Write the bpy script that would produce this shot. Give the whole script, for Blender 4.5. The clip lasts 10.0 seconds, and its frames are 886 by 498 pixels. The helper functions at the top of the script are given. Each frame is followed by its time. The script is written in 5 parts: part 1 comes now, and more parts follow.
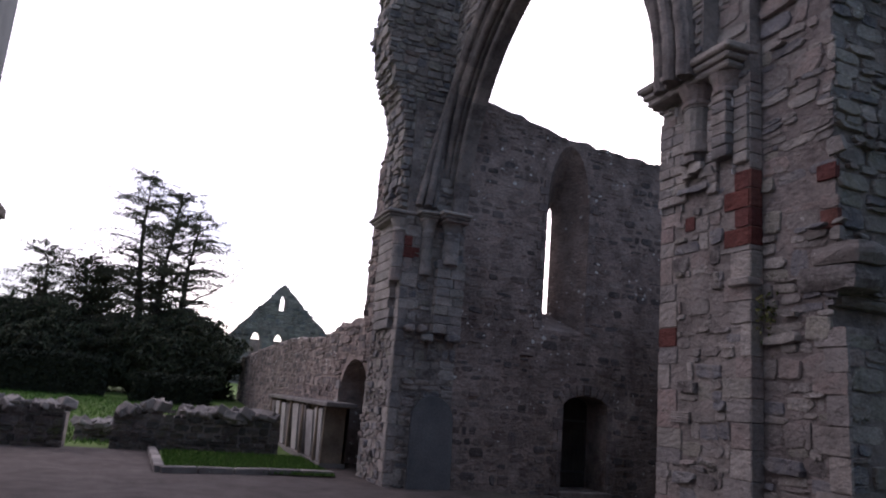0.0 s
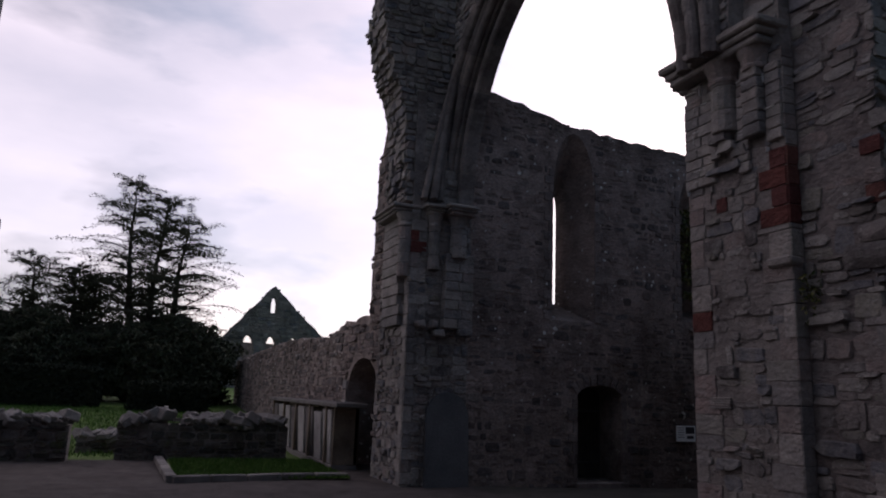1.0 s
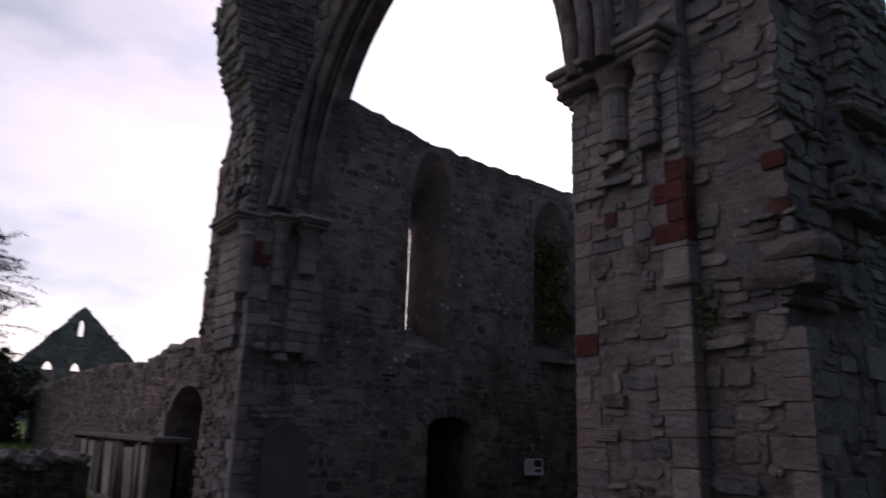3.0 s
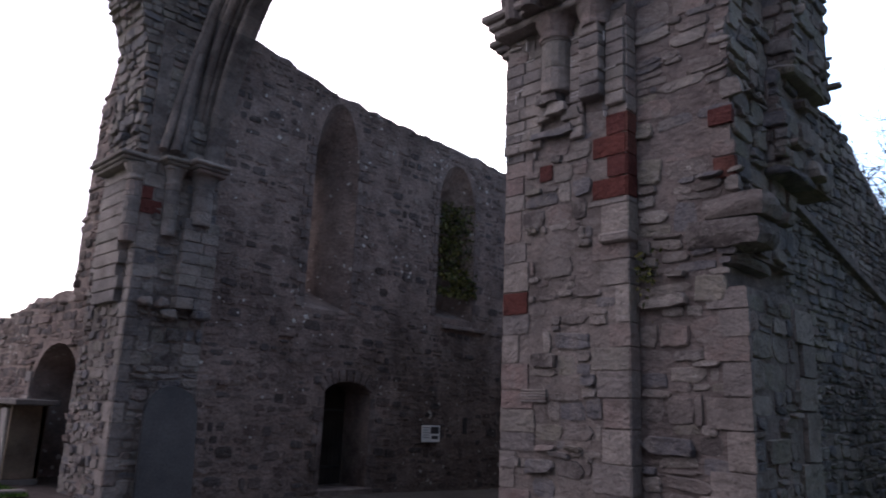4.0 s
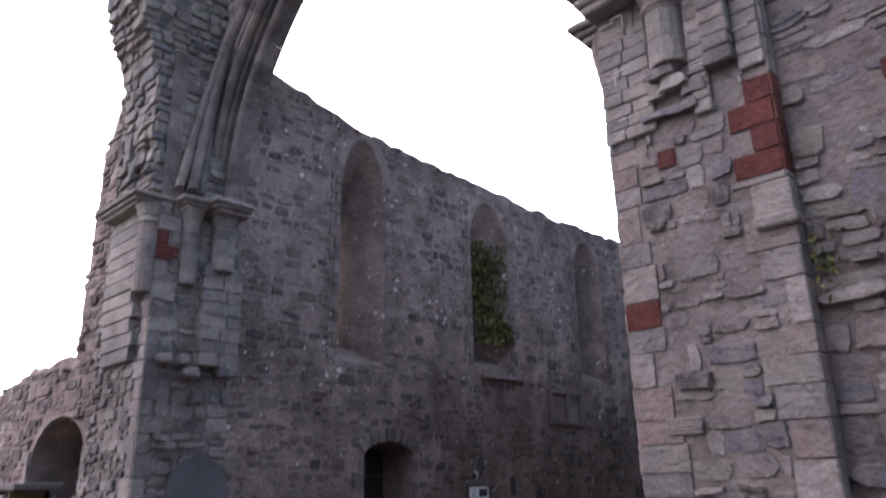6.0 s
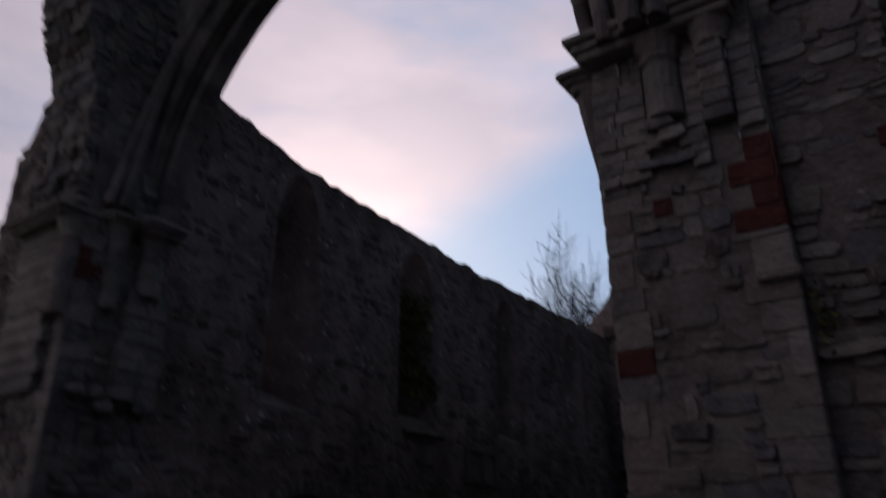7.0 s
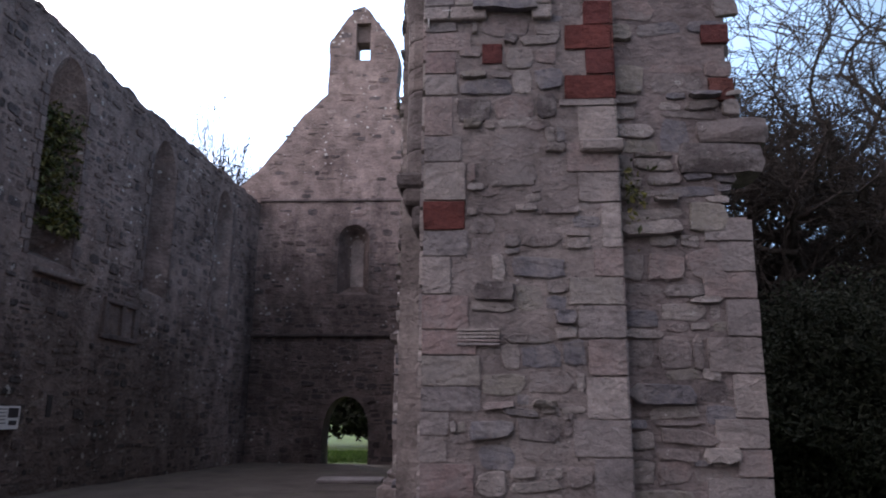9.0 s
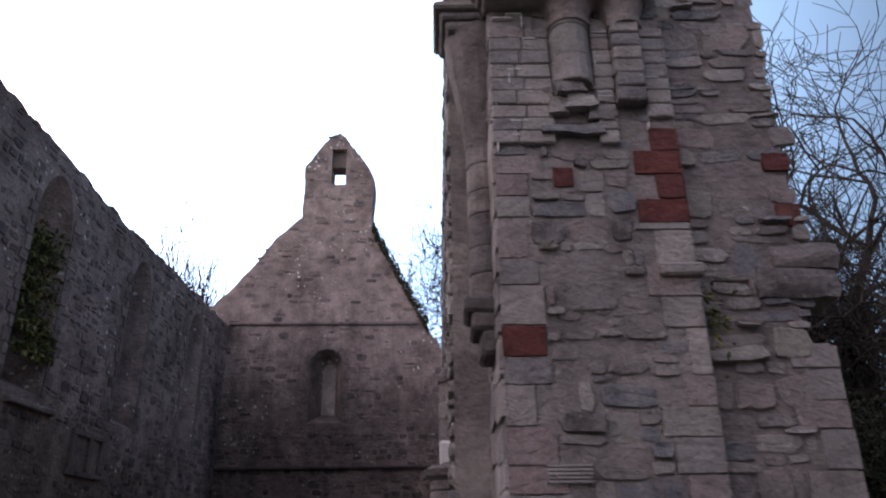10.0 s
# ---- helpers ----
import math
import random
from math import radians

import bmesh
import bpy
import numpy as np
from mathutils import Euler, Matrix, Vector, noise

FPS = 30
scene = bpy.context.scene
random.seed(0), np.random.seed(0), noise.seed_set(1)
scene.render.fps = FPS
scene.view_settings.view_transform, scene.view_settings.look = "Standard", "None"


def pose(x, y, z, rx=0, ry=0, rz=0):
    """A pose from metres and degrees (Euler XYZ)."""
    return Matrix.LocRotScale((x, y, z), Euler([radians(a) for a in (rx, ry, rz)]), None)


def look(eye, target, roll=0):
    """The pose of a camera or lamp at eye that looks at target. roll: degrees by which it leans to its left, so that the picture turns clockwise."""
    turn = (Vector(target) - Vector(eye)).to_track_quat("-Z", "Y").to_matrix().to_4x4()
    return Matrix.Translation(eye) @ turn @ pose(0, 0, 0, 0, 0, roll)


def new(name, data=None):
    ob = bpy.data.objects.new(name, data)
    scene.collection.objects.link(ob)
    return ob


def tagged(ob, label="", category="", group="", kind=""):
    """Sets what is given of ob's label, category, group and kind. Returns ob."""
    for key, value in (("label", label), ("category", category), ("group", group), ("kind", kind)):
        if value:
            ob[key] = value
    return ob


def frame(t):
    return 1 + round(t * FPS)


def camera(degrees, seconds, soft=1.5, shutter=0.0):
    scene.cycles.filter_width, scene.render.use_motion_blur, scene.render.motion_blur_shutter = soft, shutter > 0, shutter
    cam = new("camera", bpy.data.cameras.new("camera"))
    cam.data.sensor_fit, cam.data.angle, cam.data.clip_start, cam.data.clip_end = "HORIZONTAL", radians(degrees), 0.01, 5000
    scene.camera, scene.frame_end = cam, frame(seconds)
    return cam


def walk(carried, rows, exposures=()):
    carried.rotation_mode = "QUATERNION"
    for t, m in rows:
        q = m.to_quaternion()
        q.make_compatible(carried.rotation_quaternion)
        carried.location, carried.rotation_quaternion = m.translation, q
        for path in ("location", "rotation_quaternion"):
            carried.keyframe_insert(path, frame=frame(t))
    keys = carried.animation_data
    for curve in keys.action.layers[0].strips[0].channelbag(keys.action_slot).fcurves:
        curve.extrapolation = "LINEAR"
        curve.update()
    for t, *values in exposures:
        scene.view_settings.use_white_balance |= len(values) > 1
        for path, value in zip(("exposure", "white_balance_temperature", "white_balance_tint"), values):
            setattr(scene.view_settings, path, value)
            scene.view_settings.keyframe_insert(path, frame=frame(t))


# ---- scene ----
cam = camera(62.7, 10.0, soft=1.9, shutter=0.5)
PATH = [
    (0, (7.869, -6.384, 2.006), (6.038, -5.691, 2.414), 4.8),
    (0.5, (7.743, -6.585, 1.979), (5.931, -5.849, 2.398), 1.9),
    (1, (7.369, -6.776, 1.994), (5.552, -6.042, 2.392), 2.3),
    (1.5, (7.185, -6.799, 1.928), (5.377, -6.035, 2.312), 3.3),
    (2, (6.799, -6.754, 1.952), (5.001, -5.963, 2.325), 1.7),
    (2.5, (6.415, -6.751, 1.898), (4.66, -5.893, 2.328), 3.0),
    (3, (5.961, -6.517, 1.979), (4.379, -5.4, 2.477), 2.0),
    (3.2, (5.799, -6.408, 2.087), (4.237, -5.247, 2.546), 1.7),
    (4.3, (4.881, -6.451, 1.75), (3.539, -5.037, 2.195), 1.9),
    (4.5, (4.685, -6.379, 1.731), (3.354, -4.953, 2.171), 1.3),
    (5, (4.196, -6.312, 1.725), (2.913, -4.84, 2.159), 2.9),
    (5.5, (3.737, -6.16, 1.72), (2.36, -4.788, 2.191), 0.1),
    (5.7, (3.513, -6.122, 1.691), (2.126, -4.773, 2.196), -0.6),
    (6.8, (2.42, -6.45, 1.5), (1.325, -5.026, 2.38), -1.6),
    (7, (2.19, -6.475, 1.496), (1.123, -4.965, 2.257), 0.2),
    (7.5, (1.747, -6.538, 1.407), (0.935, -4.806, 1.992), 1.1),
    (8, (1.259, -6.204, 1.427), (0.655, -4.365, 1.933), -0.8),
    (8.5, (0.771, -6.235, 1.422), (0.447, -4.322, 1.908), -0.2),
    (9, (0.233, -5.973, 1.452), (0.098, -4.026, 1.891), 0.5),
    (9.5, (-0.362, -5.923, 1.544), (-0.377, -4.025, 2.174), -0.3),
    (10, (-0.88, -5.719, 1.544), (-0.863, -3.87, 2.306), -0.6),
]
EXPOSURES = [(0.0, -0.1), (0.4, -0.8), (1.0, -1.42), (2.5, -1.4), (3.2, -1.3), (4.3, 0.42), (5.0, 1.15), (5.7, 1.6), (6.2, 0.2), (6.8, -2.45), (7.1, -2.4), (7.5, -1.95), (8.0, -1.0), (8.5, -0.4), (9.0, 0.36), (9.5, 0.55), (10.0, 0.12)]
walk(cam, [(t, look(eye, target, roll)) for t, eye, target, roll in PATH], EXPOSURES)

# ---- world and sun ----
SUN_YAW, SUN_UP = 42.0, 22.0
world = bpy.data.worlds.new("evening_sky")
scene.world = world
world.use_nodes = True
wn, wl = world.node_tree.nodes, world.node_tree.links
wn.clear()
w_out, w_bg = wn.new("ShaderNodeOutputWorld"), wn.new("ShaderNodeBackground")
sky = wn.new("ShaderNodeTexSky")
sky.sky_type, sky.sun_disc = "NISHITA", False
sky.sun_elevation, sky.sun_rotation = radians(SUN_UP), radians(-SUN_YAW)
sky.air_density, sky.dust_density, sky.ozone_density = 1.0, 0.8, 2.0
w_tc, w_map = wn.new("ShaderNodeTexCoord"), wn.new("ShaderNodeMapping")
w_map.inputs["Scale"].default_value = (1.1, 1.1, 3.2)
w_map.inputs["Location"].default_value = (0.4, 0.25, 0.1)
w_noise = wn.new("ShaderNodeTexNoise")
w_noise.inputs["Scale"].default_value, w_noise.inputs["Detail"].default_value = 1.7, 6.0
w_noise.inputs["Roughness"].default_value = 0.52
w_ramp = wn.new("ShaderNodeValToRGB")
w_ramp.color_ramp.elements[0].position, w_ramp.color_ramp.elements[1].position = 0.47, 0.68
w_gain = wn.new("ShaderNodeMix")
w_gain.data_type, w_gain.blend_type = "RGBA", "MULTIPLY"
w_gain.inputs["Factor"].default_value = 1.0
w_gain.inputs["B"].default_value = (1.75, 1.5, 1.5, 1)
w_mix = wn.new("ShaderNodeMix")
w_mix.data_type = "RGBA"
w_add = wn.new("ShaderNodeMix")
w_add.data_type, w_add.blend_type = "RGBA", "ADD"
w_add.inputs["Factor"].default_value = 1.0
w_add.inputs["B"].default_value = (16.6, 14.2, 14.9, 1)
wl.new(w_tc.outputs["Generated"], w_map.inputs["Vector"])
wl.new(w_map.outputs["Vector"], w_noise.inputs["Vector"])
w_bank = wn.new("ShaderNodeVectorMath")
w_bank.operation = "DOT_PRODUCT"
w_bank.inputs[1].default_value = (-0.22, -0.05, 0.06)
w_sum = wn.new("ShaderNodeMath")
wl.new(w_tc.outputs["Generated"], w_bank.inputs[0])
wl.new(w_bank.outputs["Value"], w_sum.inputs[0])
wl.new(w_noise.outputs["Fac"], w_sum.inputs[1])
wl.new(w_sum.outputs["Value"], w_ramp.inputs["Fac"])
wl.new(sky.outputs["Color"], w_gain.inputs["A"])
wl.new(w_gain.outputs["Result"], w_add.inputs["A"])
# the long edge of the cloud bank over the west, with clear sky under it
w_edge = wn.new("ShaderNodeVectorMath")
w_edge.operation = "DOT_PRODUCT"
w_edge.inputs[1].default_value = (0.242, 0.616, -0.75)
w_fray = wn.new("ShaderNodeMath")
w_fray.operation = "MULTIPLY_ADD"
w_fray.inputs[1].default_value = 0.09
w_clear = wn.new("ShaderNodeMapRange")
w_clear.interpolation_type = "SMOOTHSTEP"
w_clear.inputs["From Min"].default_value, w_clear.inputs["From Max"].default_value = 0.025, 0.115
w_clear.inputs["To Min"].default_value, w_clear.inputs["To Max"].default_value = 1.0, 0.08
w_bankfac = wn.new("ShaderNodeMath")
w_bankfac.operation = "MULTIPLY"
wl.new(w_tc.outputs["Generated"], w_edge.inputs[0])
wl.new(w_noise.outputs["Fac"], w_fray.inputs[0])
wl.new(w_edge.outputs["Value"], w_fray.inputs[2])
wl.new(w_fray.outputs["Value"], w_clear.inputs["Value"])
wl.new(w_ramp.outputs["Color"], w_bankfac.inputs[0])
wl.new(w_clear.outputs["Result"], w_bankfac.inputs[1])
wl.new(w_bankfac.outputs["Value"], w_mix.inputs["Factor"])
w_haze = wn.new("ShaderNodeMix")
w_haze.data_type, w_haze.blend_type = "RGBA", "ADD"
w_haze.inputs["Factor"].default_value = 1.0
w_haze.inputs["B"].default_value = (8.5, 12.5, 19.5, 1)
wl.new(sky.outputs["Color"], w_haze.inputs["A"])
# clear sky is deeper away from the low sun
w_turn = wn.new("ShaderNodeVectorMath")
w_turn.operation = "DOT_PRODUCT"
w_turn.inputs[1].default_value = (-0.48, 0.76, 0.44)
w_deep = wn.new("ShaderNodeMapRange")
w_deep.inputs["From Min"].default_value, w_deep.inputs["From Max"].default_value = 0.5, 0.98
w_deep.inputs["To Min"].default_value, w_deep.inputs["To Max"].default_value = 0.25, 1.0
w_blue = wn.new("ShaderNodeVectorMath")
w_blue.operation = "SCALE"
wl.new(w_tc.outputs["Generated"], w_turn.inputs[0])
wl.new(w_turn.outputs["Value"], w_deep.inputs["Value"])
wl.new(w_haze.outputs["Result"], w_blue.inputs[0])
wl.new(w_deep.outputs["Result"], w_blue.inputs["Scale"])
wl.new(w_blue.outputs["Vector"], w_mix.inputs["A"])
w_noise2 = wn.new("ShaderNodeTexNoise")
w_noise2.inputs["Scale"].default_value, w_noise2.inputs["Detail"].default_value = 2.6, 5.0
w_tone = wn.new("ShaderNodeValToRGB")
for e, (p, c) in zip(w_tone.color_ramp.elements, ((0.36, (0.92, 0.92, 0.96, 1)), (0.62, (1.2, 1.15, 1.15, 1)))):
    e.position, e.color = p, c
w_shade = wn.new("ShaderNodeMix")
w_shade.data_type, w_shade.blend_type = "RGBA", "MULTIPLY"
w_shade.inputs["Factor"].default_value = 1.0
wl.new(w_map.outputs["Vector"], w_noise2.inputs["Vector"])
wl.new(w_noise2.outputs["Fac"], w_tone.inputs["Fac"])
wl.new(w_add.outputs["Result"], w_shade.inputs["A"])
wl.new(w_tone.outputs["Color"], w_shade.inputs["B"])
wl.new(w_shade.outputs["Result"], w_mix.inputs["B"])
# the brightness of the low sun behind the western clouds
w_low = wn.new("ShaderNodeVectorMath")
w_low.operation = "DOT_PRODUCT"
w_low.inputs[1].default_value = (-0.48, 0.76, 0.44)
w_lift = wn.new("ShaderNodeMapRange")
w_lift.interpolation_type = "SMOOTHSTEP"
w_lift.inputs["From Min"].default_value, w_lift.inputs["From Max"].default_value = 0.74, 1.0
w_lift.inputs["To Min"].default_value, w_lift.inputs["To Max"].default_value = 1.0, 1.3
w_west = wn.new("ShaderNodeVectorMath")
w_west.operation = "SCALE"
wl.new(w_tc.outputs["Generated"], w_low.inputs[0])
wl.new(w_low.outputs["Value"], w_lift.inputs["Value"])
wl.new(w_mix.outputs["Result"], w_west.inputs[0])
wl.new(w_lift.outputs["Result"], w_west.inputs["Scale"])
wl.new(w_west.outputs["Vector"], w_bg.inputs["Color"])
w_bg.inputs["Strength"].default_value = 0.11
wl.new(w_bg.outputs["Background"], w_out.inputs["Surface"])

sun_data = bpy.data.lights.new("sun", "SUN")
sun_data.energy, sun_data.angle, sun_data.color = 0.7, radians(14), (1.0, 0.87, 0.76)
sun = new("sun", sun_data)
sun_way = Vector((-math.sin(radians(SUN_YAW)) * math.cos(radians(SUN_UP)), math.cos(radians(SUN_YAW)) * math.cos(radians(SUN_UP)), math.sin(radians(SUN_UP))))
sun.matrix_world = look(sun_way * 60, (0, 0, 0))


# ---- materials ----
def nodes_of(name):
    m = bpy.data.materials.new(name)
    m.use_nodes = True
    nt = m.node_tree
    return m, nt.nodes, nt.links, nt.nodes["Principled BSDF"]


def ramp_node(nodes, stops, mode="LINEAR"):
    r = nodes.new("ShaderNodeValToRGB")
    r.color_ramp.interpolation = mode
    while len(r.color_ramp.elements) < len(stops):
        r.color_ramp.elements.new(0.5)
    for e, (p, c) in zip(r.color_ramp.elements, stops):
        e.position, e.color = p, (*c, 1)
    return r


def noise_node(nodes, links, scale, detail=4.0, rough=0.6, stretch=None):
    n = nodes.new("ShaderNodeTexNoise")
    n.inputs["Scale"].default_value, n.inputs["Detail"].default_value, n.inputs["Roughness"].default_value = scale, detail, rough
    g = nodes.new("ShaderNodeNewGeometry")
    if stretch:
        mp = nodes.new("ShaderNodeMapping")
        mp.inputs["Scale"].default_value = stretch
        links.new(g.outputs["Position"], mp.inputs["Vector"])
        links.new(mp.outputs["Vector"], n.inputs["Vector"])
    else:
        links.new(g.outputs["Position"], n.inputs["Vector"])
    return n


def mix_node(nodes, links, a, b, fac, blend="MIX"):
    m = nodes.new("ShaderNodeMix")
    m.data_type, m.blend_type = "RGBA", blend
    for key, v in (("Factor", fac), ("A", a), ("B", b)):
        if isinstance(v, (int, float)):
            m.inputs[key].default_value = v
        elif isinstance(v, tuple):
            m.inputs[key].default_value = (*v, 1)
        else:
            links.new(v, m.inputs[key])
    return m.outputs["Result"]


def grain(name, stops, rand="object", rough=0.92, stain=0.5, lichen=0.0, moss=0.0, bump=0.35, fine=26.0, mode="CONSTANT", damp=0.0, smear=0.0, fleck=0.0, crack=0.0, algae_shade=(), smear_tone=((0.205, 0.180, 0.172), (0.36, 0.322, 0.305))):
    """Weathered stone, mortar or earth: a tone for each piece, grain, stains, lichen and relief."""
    m, nodes, links, bsdf = nodes_of(name)
    if rand == "object":
        src = nodes.new("ShaderNodeObjectInfo").outputs["Random"]
    elif rand == "island":
        src = nodes.new("ShaderNodeNewGeometry").outputs["Random Per Island"]
    else:
        src = noise_node(nodes, links, 0.9, 3.0).outputs["Fac"]
    base = ramp_node(nodes, stops, mode)
    links.new(src, base.inputs["Fac"])
    g1 = noise_node(nodes, links, fine, 6.0, 0.7, (1, 1, 1.2))
    r1 = ramp_node(nodes, [(0.3, (0.62, 0.62, 0.63)), (0.7, (1.28, 1.26, 1.24))])
    links.new(g1.outputs["Fac"], r1.inputs["Fac"])
    col = mix_node(nodes, links, base.outputs["Color"], r1.outputs["Color"], 0.75, "MULTIPLY")
    g2 = noise_node(nodes, links, 2.3, 5.0, 0.62)
    r2 = ramp_node(nodes, [(0.34, (0.42, 0.39, 0.39)), (0.50, (0.9, 0.87, 0.86)), (0.66, (1.25, 1.2, 1.17))])
    links.new(g2.outputs["Fac"], r2.inputs["Fac"])
    col = mix_node(nodes, links, col, r2.outputs["Color"], stain, "MULTIPLY")
    if smear > 0:
        g6 = noise_node(nodes, links, 4.2, 9.0, 0.7)
        r6 = ramp_node(nodes, [(0.46, (0, 0, 0)), (0.58, (smear, smear, smear))])
        links.new(g6.outputs["Fac"], r6.inputs["Fac"])
        g7 = noise_node(nodes, links, 16.0, 6.0, 0.7)
        r7 = ramp_node(nodes, [(0.3, smear_tone[0]), (0.7, smear_tone[1])])
        links.new(g7.outputs["Fac"], r7.inputs["Fac"])
        col = mix_node(nodes, links, col, r7.outputs["Color"], r6.outputs["Color"])
    if damp > 0:
        g5 = noise_node(nodes, links, 0.42, 7.0, 0.68)
        r5 = ramp_node(nodes, [(0.36, (0.5, 0.48, 0.47)), (0.52, (1.0, 1.0, 1.0)), (0.70, (1.28, 1.24, 1.2))])
        links.new(g5.outputs["Fac"], r5.inputs["Fac"])
        col = mix_node(nodes, links, col, r5.outputs["Color"], damp, "MULTIPLY")
    if lichen > 0:
        g3 = noise_node(nodes, links, 10.0, 6.0, 0.7)
        r3 = ramp_node(nodes, [(0.66 - 0.1 * lichen, (0, 0, 0)), (0.72 - 0.1 * lichen, (1, 1, 1))])
        links.new(g3.outputs["Fac"], r3.inputs["Fac"])
        col = mix_node(nodes, links, col, (0.50, 0.48, 0.45), r3.outputs["Color"])
    if moss > 0:
        g4 = noise_node(nodes, links, 1.7, 6.0, 0.65)
        r4 = ramp_node(nodes, [(0.62 - 0.12 * moss, (0, 0, 0)), (0.75 - 0.12 * moss, (0.8, 0.8, 0.8))])
        links.new(g4.outputs["Fac"], r4.inputs["Fac"])
        col = mix_node(nodes, links, col, (0.09, 0.10, 0.045), r4.outputs["Color"])
    if fleck > 0:
        # small pale crusts of lichen, thick here and thin there
        g8 = nodes.new("ShaderNodeTexVoronoi")
        g8.inputs["Scale"].default_value = 4.4
        g9 = noise_node(nodes, links, 9.0, 4.0, 0.6)
        wob = nodes.new("ShaderNodeVectorMath")
        wob.operation = "MULTIPLY_ADD"
        wob.inputs[1].default_value = (0.16, 0.16, 0.16)
        links.new(g9.outputs["Color"], wob.inputs[0])
        links.new(nodes.new("ShaderNodeNewGeometry").outputs["Position"], wob.inputs[2])
        links.new(wob.outputs["Vector"], g8.inputs["Vector"])
        g10 = noise_node(nodes, links, 0.7, 3.0, 0.6)
        cut = nodes.new("ShaderNodeMapRange")
        cut.inputs["From Min"].default_value, cut.inputs["From Max"].default_value = 0.42, 0.7
        cut.inputs["To Min"].default_value, cut.inputs["To Max"].default_value = 0.03 * fleck, 0.24 * fleck
        links.new(g10.outputs["Fac"], cut.inputs["Value"])
        less = nodes.new("ShaderNodeMath")
        less.operation = "LESS_THAN"
        links.new(g8.outputs["Distance"], less.inputs[0])
        links.new(cut.outputs["Result"], less.inputs[1])
        col = mix_node(nodes, links, col, (0.62, 0.60, 0.57), less.outputs["Value"])
    for (cx, cy, cz), (sx, sy, sz), tone in algae_shade:
        # a black-green algae stain, frayed and streaky, that also carries painted shade
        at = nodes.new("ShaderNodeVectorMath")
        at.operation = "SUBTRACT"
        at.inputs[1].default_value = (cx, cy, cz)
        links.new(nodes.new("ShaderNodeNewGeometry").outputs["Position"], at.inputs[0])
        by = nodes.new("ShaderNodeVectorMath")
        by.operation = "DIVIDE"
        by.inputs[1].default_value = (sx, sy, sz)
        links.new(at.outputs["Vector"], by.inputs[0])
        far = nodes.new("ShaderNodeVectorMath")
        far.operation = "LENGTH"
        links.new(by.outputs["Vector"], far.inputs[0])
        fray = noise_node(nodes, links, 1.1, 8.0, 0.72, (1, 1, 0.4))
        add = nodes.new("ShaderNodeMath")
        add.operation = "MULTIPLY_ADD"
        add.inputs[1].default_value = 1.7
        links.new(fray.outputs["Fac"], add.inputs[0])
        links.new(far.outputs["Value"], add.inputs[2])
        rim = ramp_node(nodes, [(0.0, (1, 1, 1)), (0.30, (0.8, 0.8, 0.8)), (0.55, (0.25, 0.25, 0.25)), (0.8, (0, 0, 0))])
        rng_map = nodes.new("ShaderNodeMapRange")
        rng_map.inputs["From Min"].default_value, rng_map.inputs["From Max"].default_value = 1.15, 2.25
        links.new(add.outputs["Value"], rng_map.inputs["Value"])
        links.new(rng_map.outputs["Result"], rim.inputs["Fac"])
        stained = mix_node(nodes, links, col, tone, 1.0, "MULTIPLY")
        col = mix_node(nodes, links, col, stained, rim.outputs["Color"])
    links.new(col, bsdf.inputs["Base Color"])
    bsdf.inputs["Roughness"].default_value = rough
    bsdf.inputs["Specular IOR Level"].default_value = 0.25
    gb = noise_node(nodes, links, fine * 0.55, 8.0, 0.72, (1, 1, 1.25))
    b = nodes.new("ShaderNodeBump")
    b.inputs["Strength"].default_value, b.inputs["Distance"].default_value = bump, 0.05
    links.new(gb.outputs["Fac"], b.inputs["Height"])
    if bump >= 0.8:
        gc = noise_node(nodes, links, 6.0, 5.0, 0.6, (1, 1, 1.5))
        c = nodes.new("ShaderNodeBump")
        c.inputs["Strength"].default_value, c.inputs["Distance"].default_value = 0.6, 0.10
        links.new(gc.outputs["Fac"], c.inputs["Height"])
        links.new(c.outputs["Normal"], b.inputs["Normal"])
    if crack > 0:
        # broken, ledgy faces: flat cells with sharp steps between them
        gw = noise_node(nodes, links, 5.0, 4.0, 0.6)
        wv = nodes.new("ShaderNodeVectorMath")
        wv.operation = "MULTIPLY_ADD"
        wv.inputs[1].default_value = (0.12, 0.12, 0.12)
        links.new(gw.outputs["Color"], wv.inputs[0])
        links.new(nodes.new("ShaderNodeNewGeometry").outputs["Position"], wv.inputs[2])
        mp = nodes.new("ShaderNodeMapping")
        mp.inputs["Scale"].default_value = (5.0, 5.0, 11.0)
        links.new(wv.outputs["Vector"], mp.inputs["Vector"])
        vo = nodes.new("ShaderNodeTexVoronoi")
        vo.inputs["Scale"].default_value = 1.0
        links.new(mp.outputs["Vector"], vo.inputs["Vector"])
        sep = nodes.new("ShaderNodeSeparateColor")
        links.new(vo.outputs["Color"], sep.inputs["Color"])
        cb = nodes.new("ShaderNodeBump")
        cb.inputs["Strength"].default_value, cb.inputs["Distance"].default_value = crack, 0.035
        links.new(sep.outputs["Red"], cb.inputs["Height"])
        links.new(b.outputs["Normal"], cb.inputs["Normal"])
        b = cb
    links.new(b.outputs["Normal"], bsdf.inputs["Normal"])
    return m


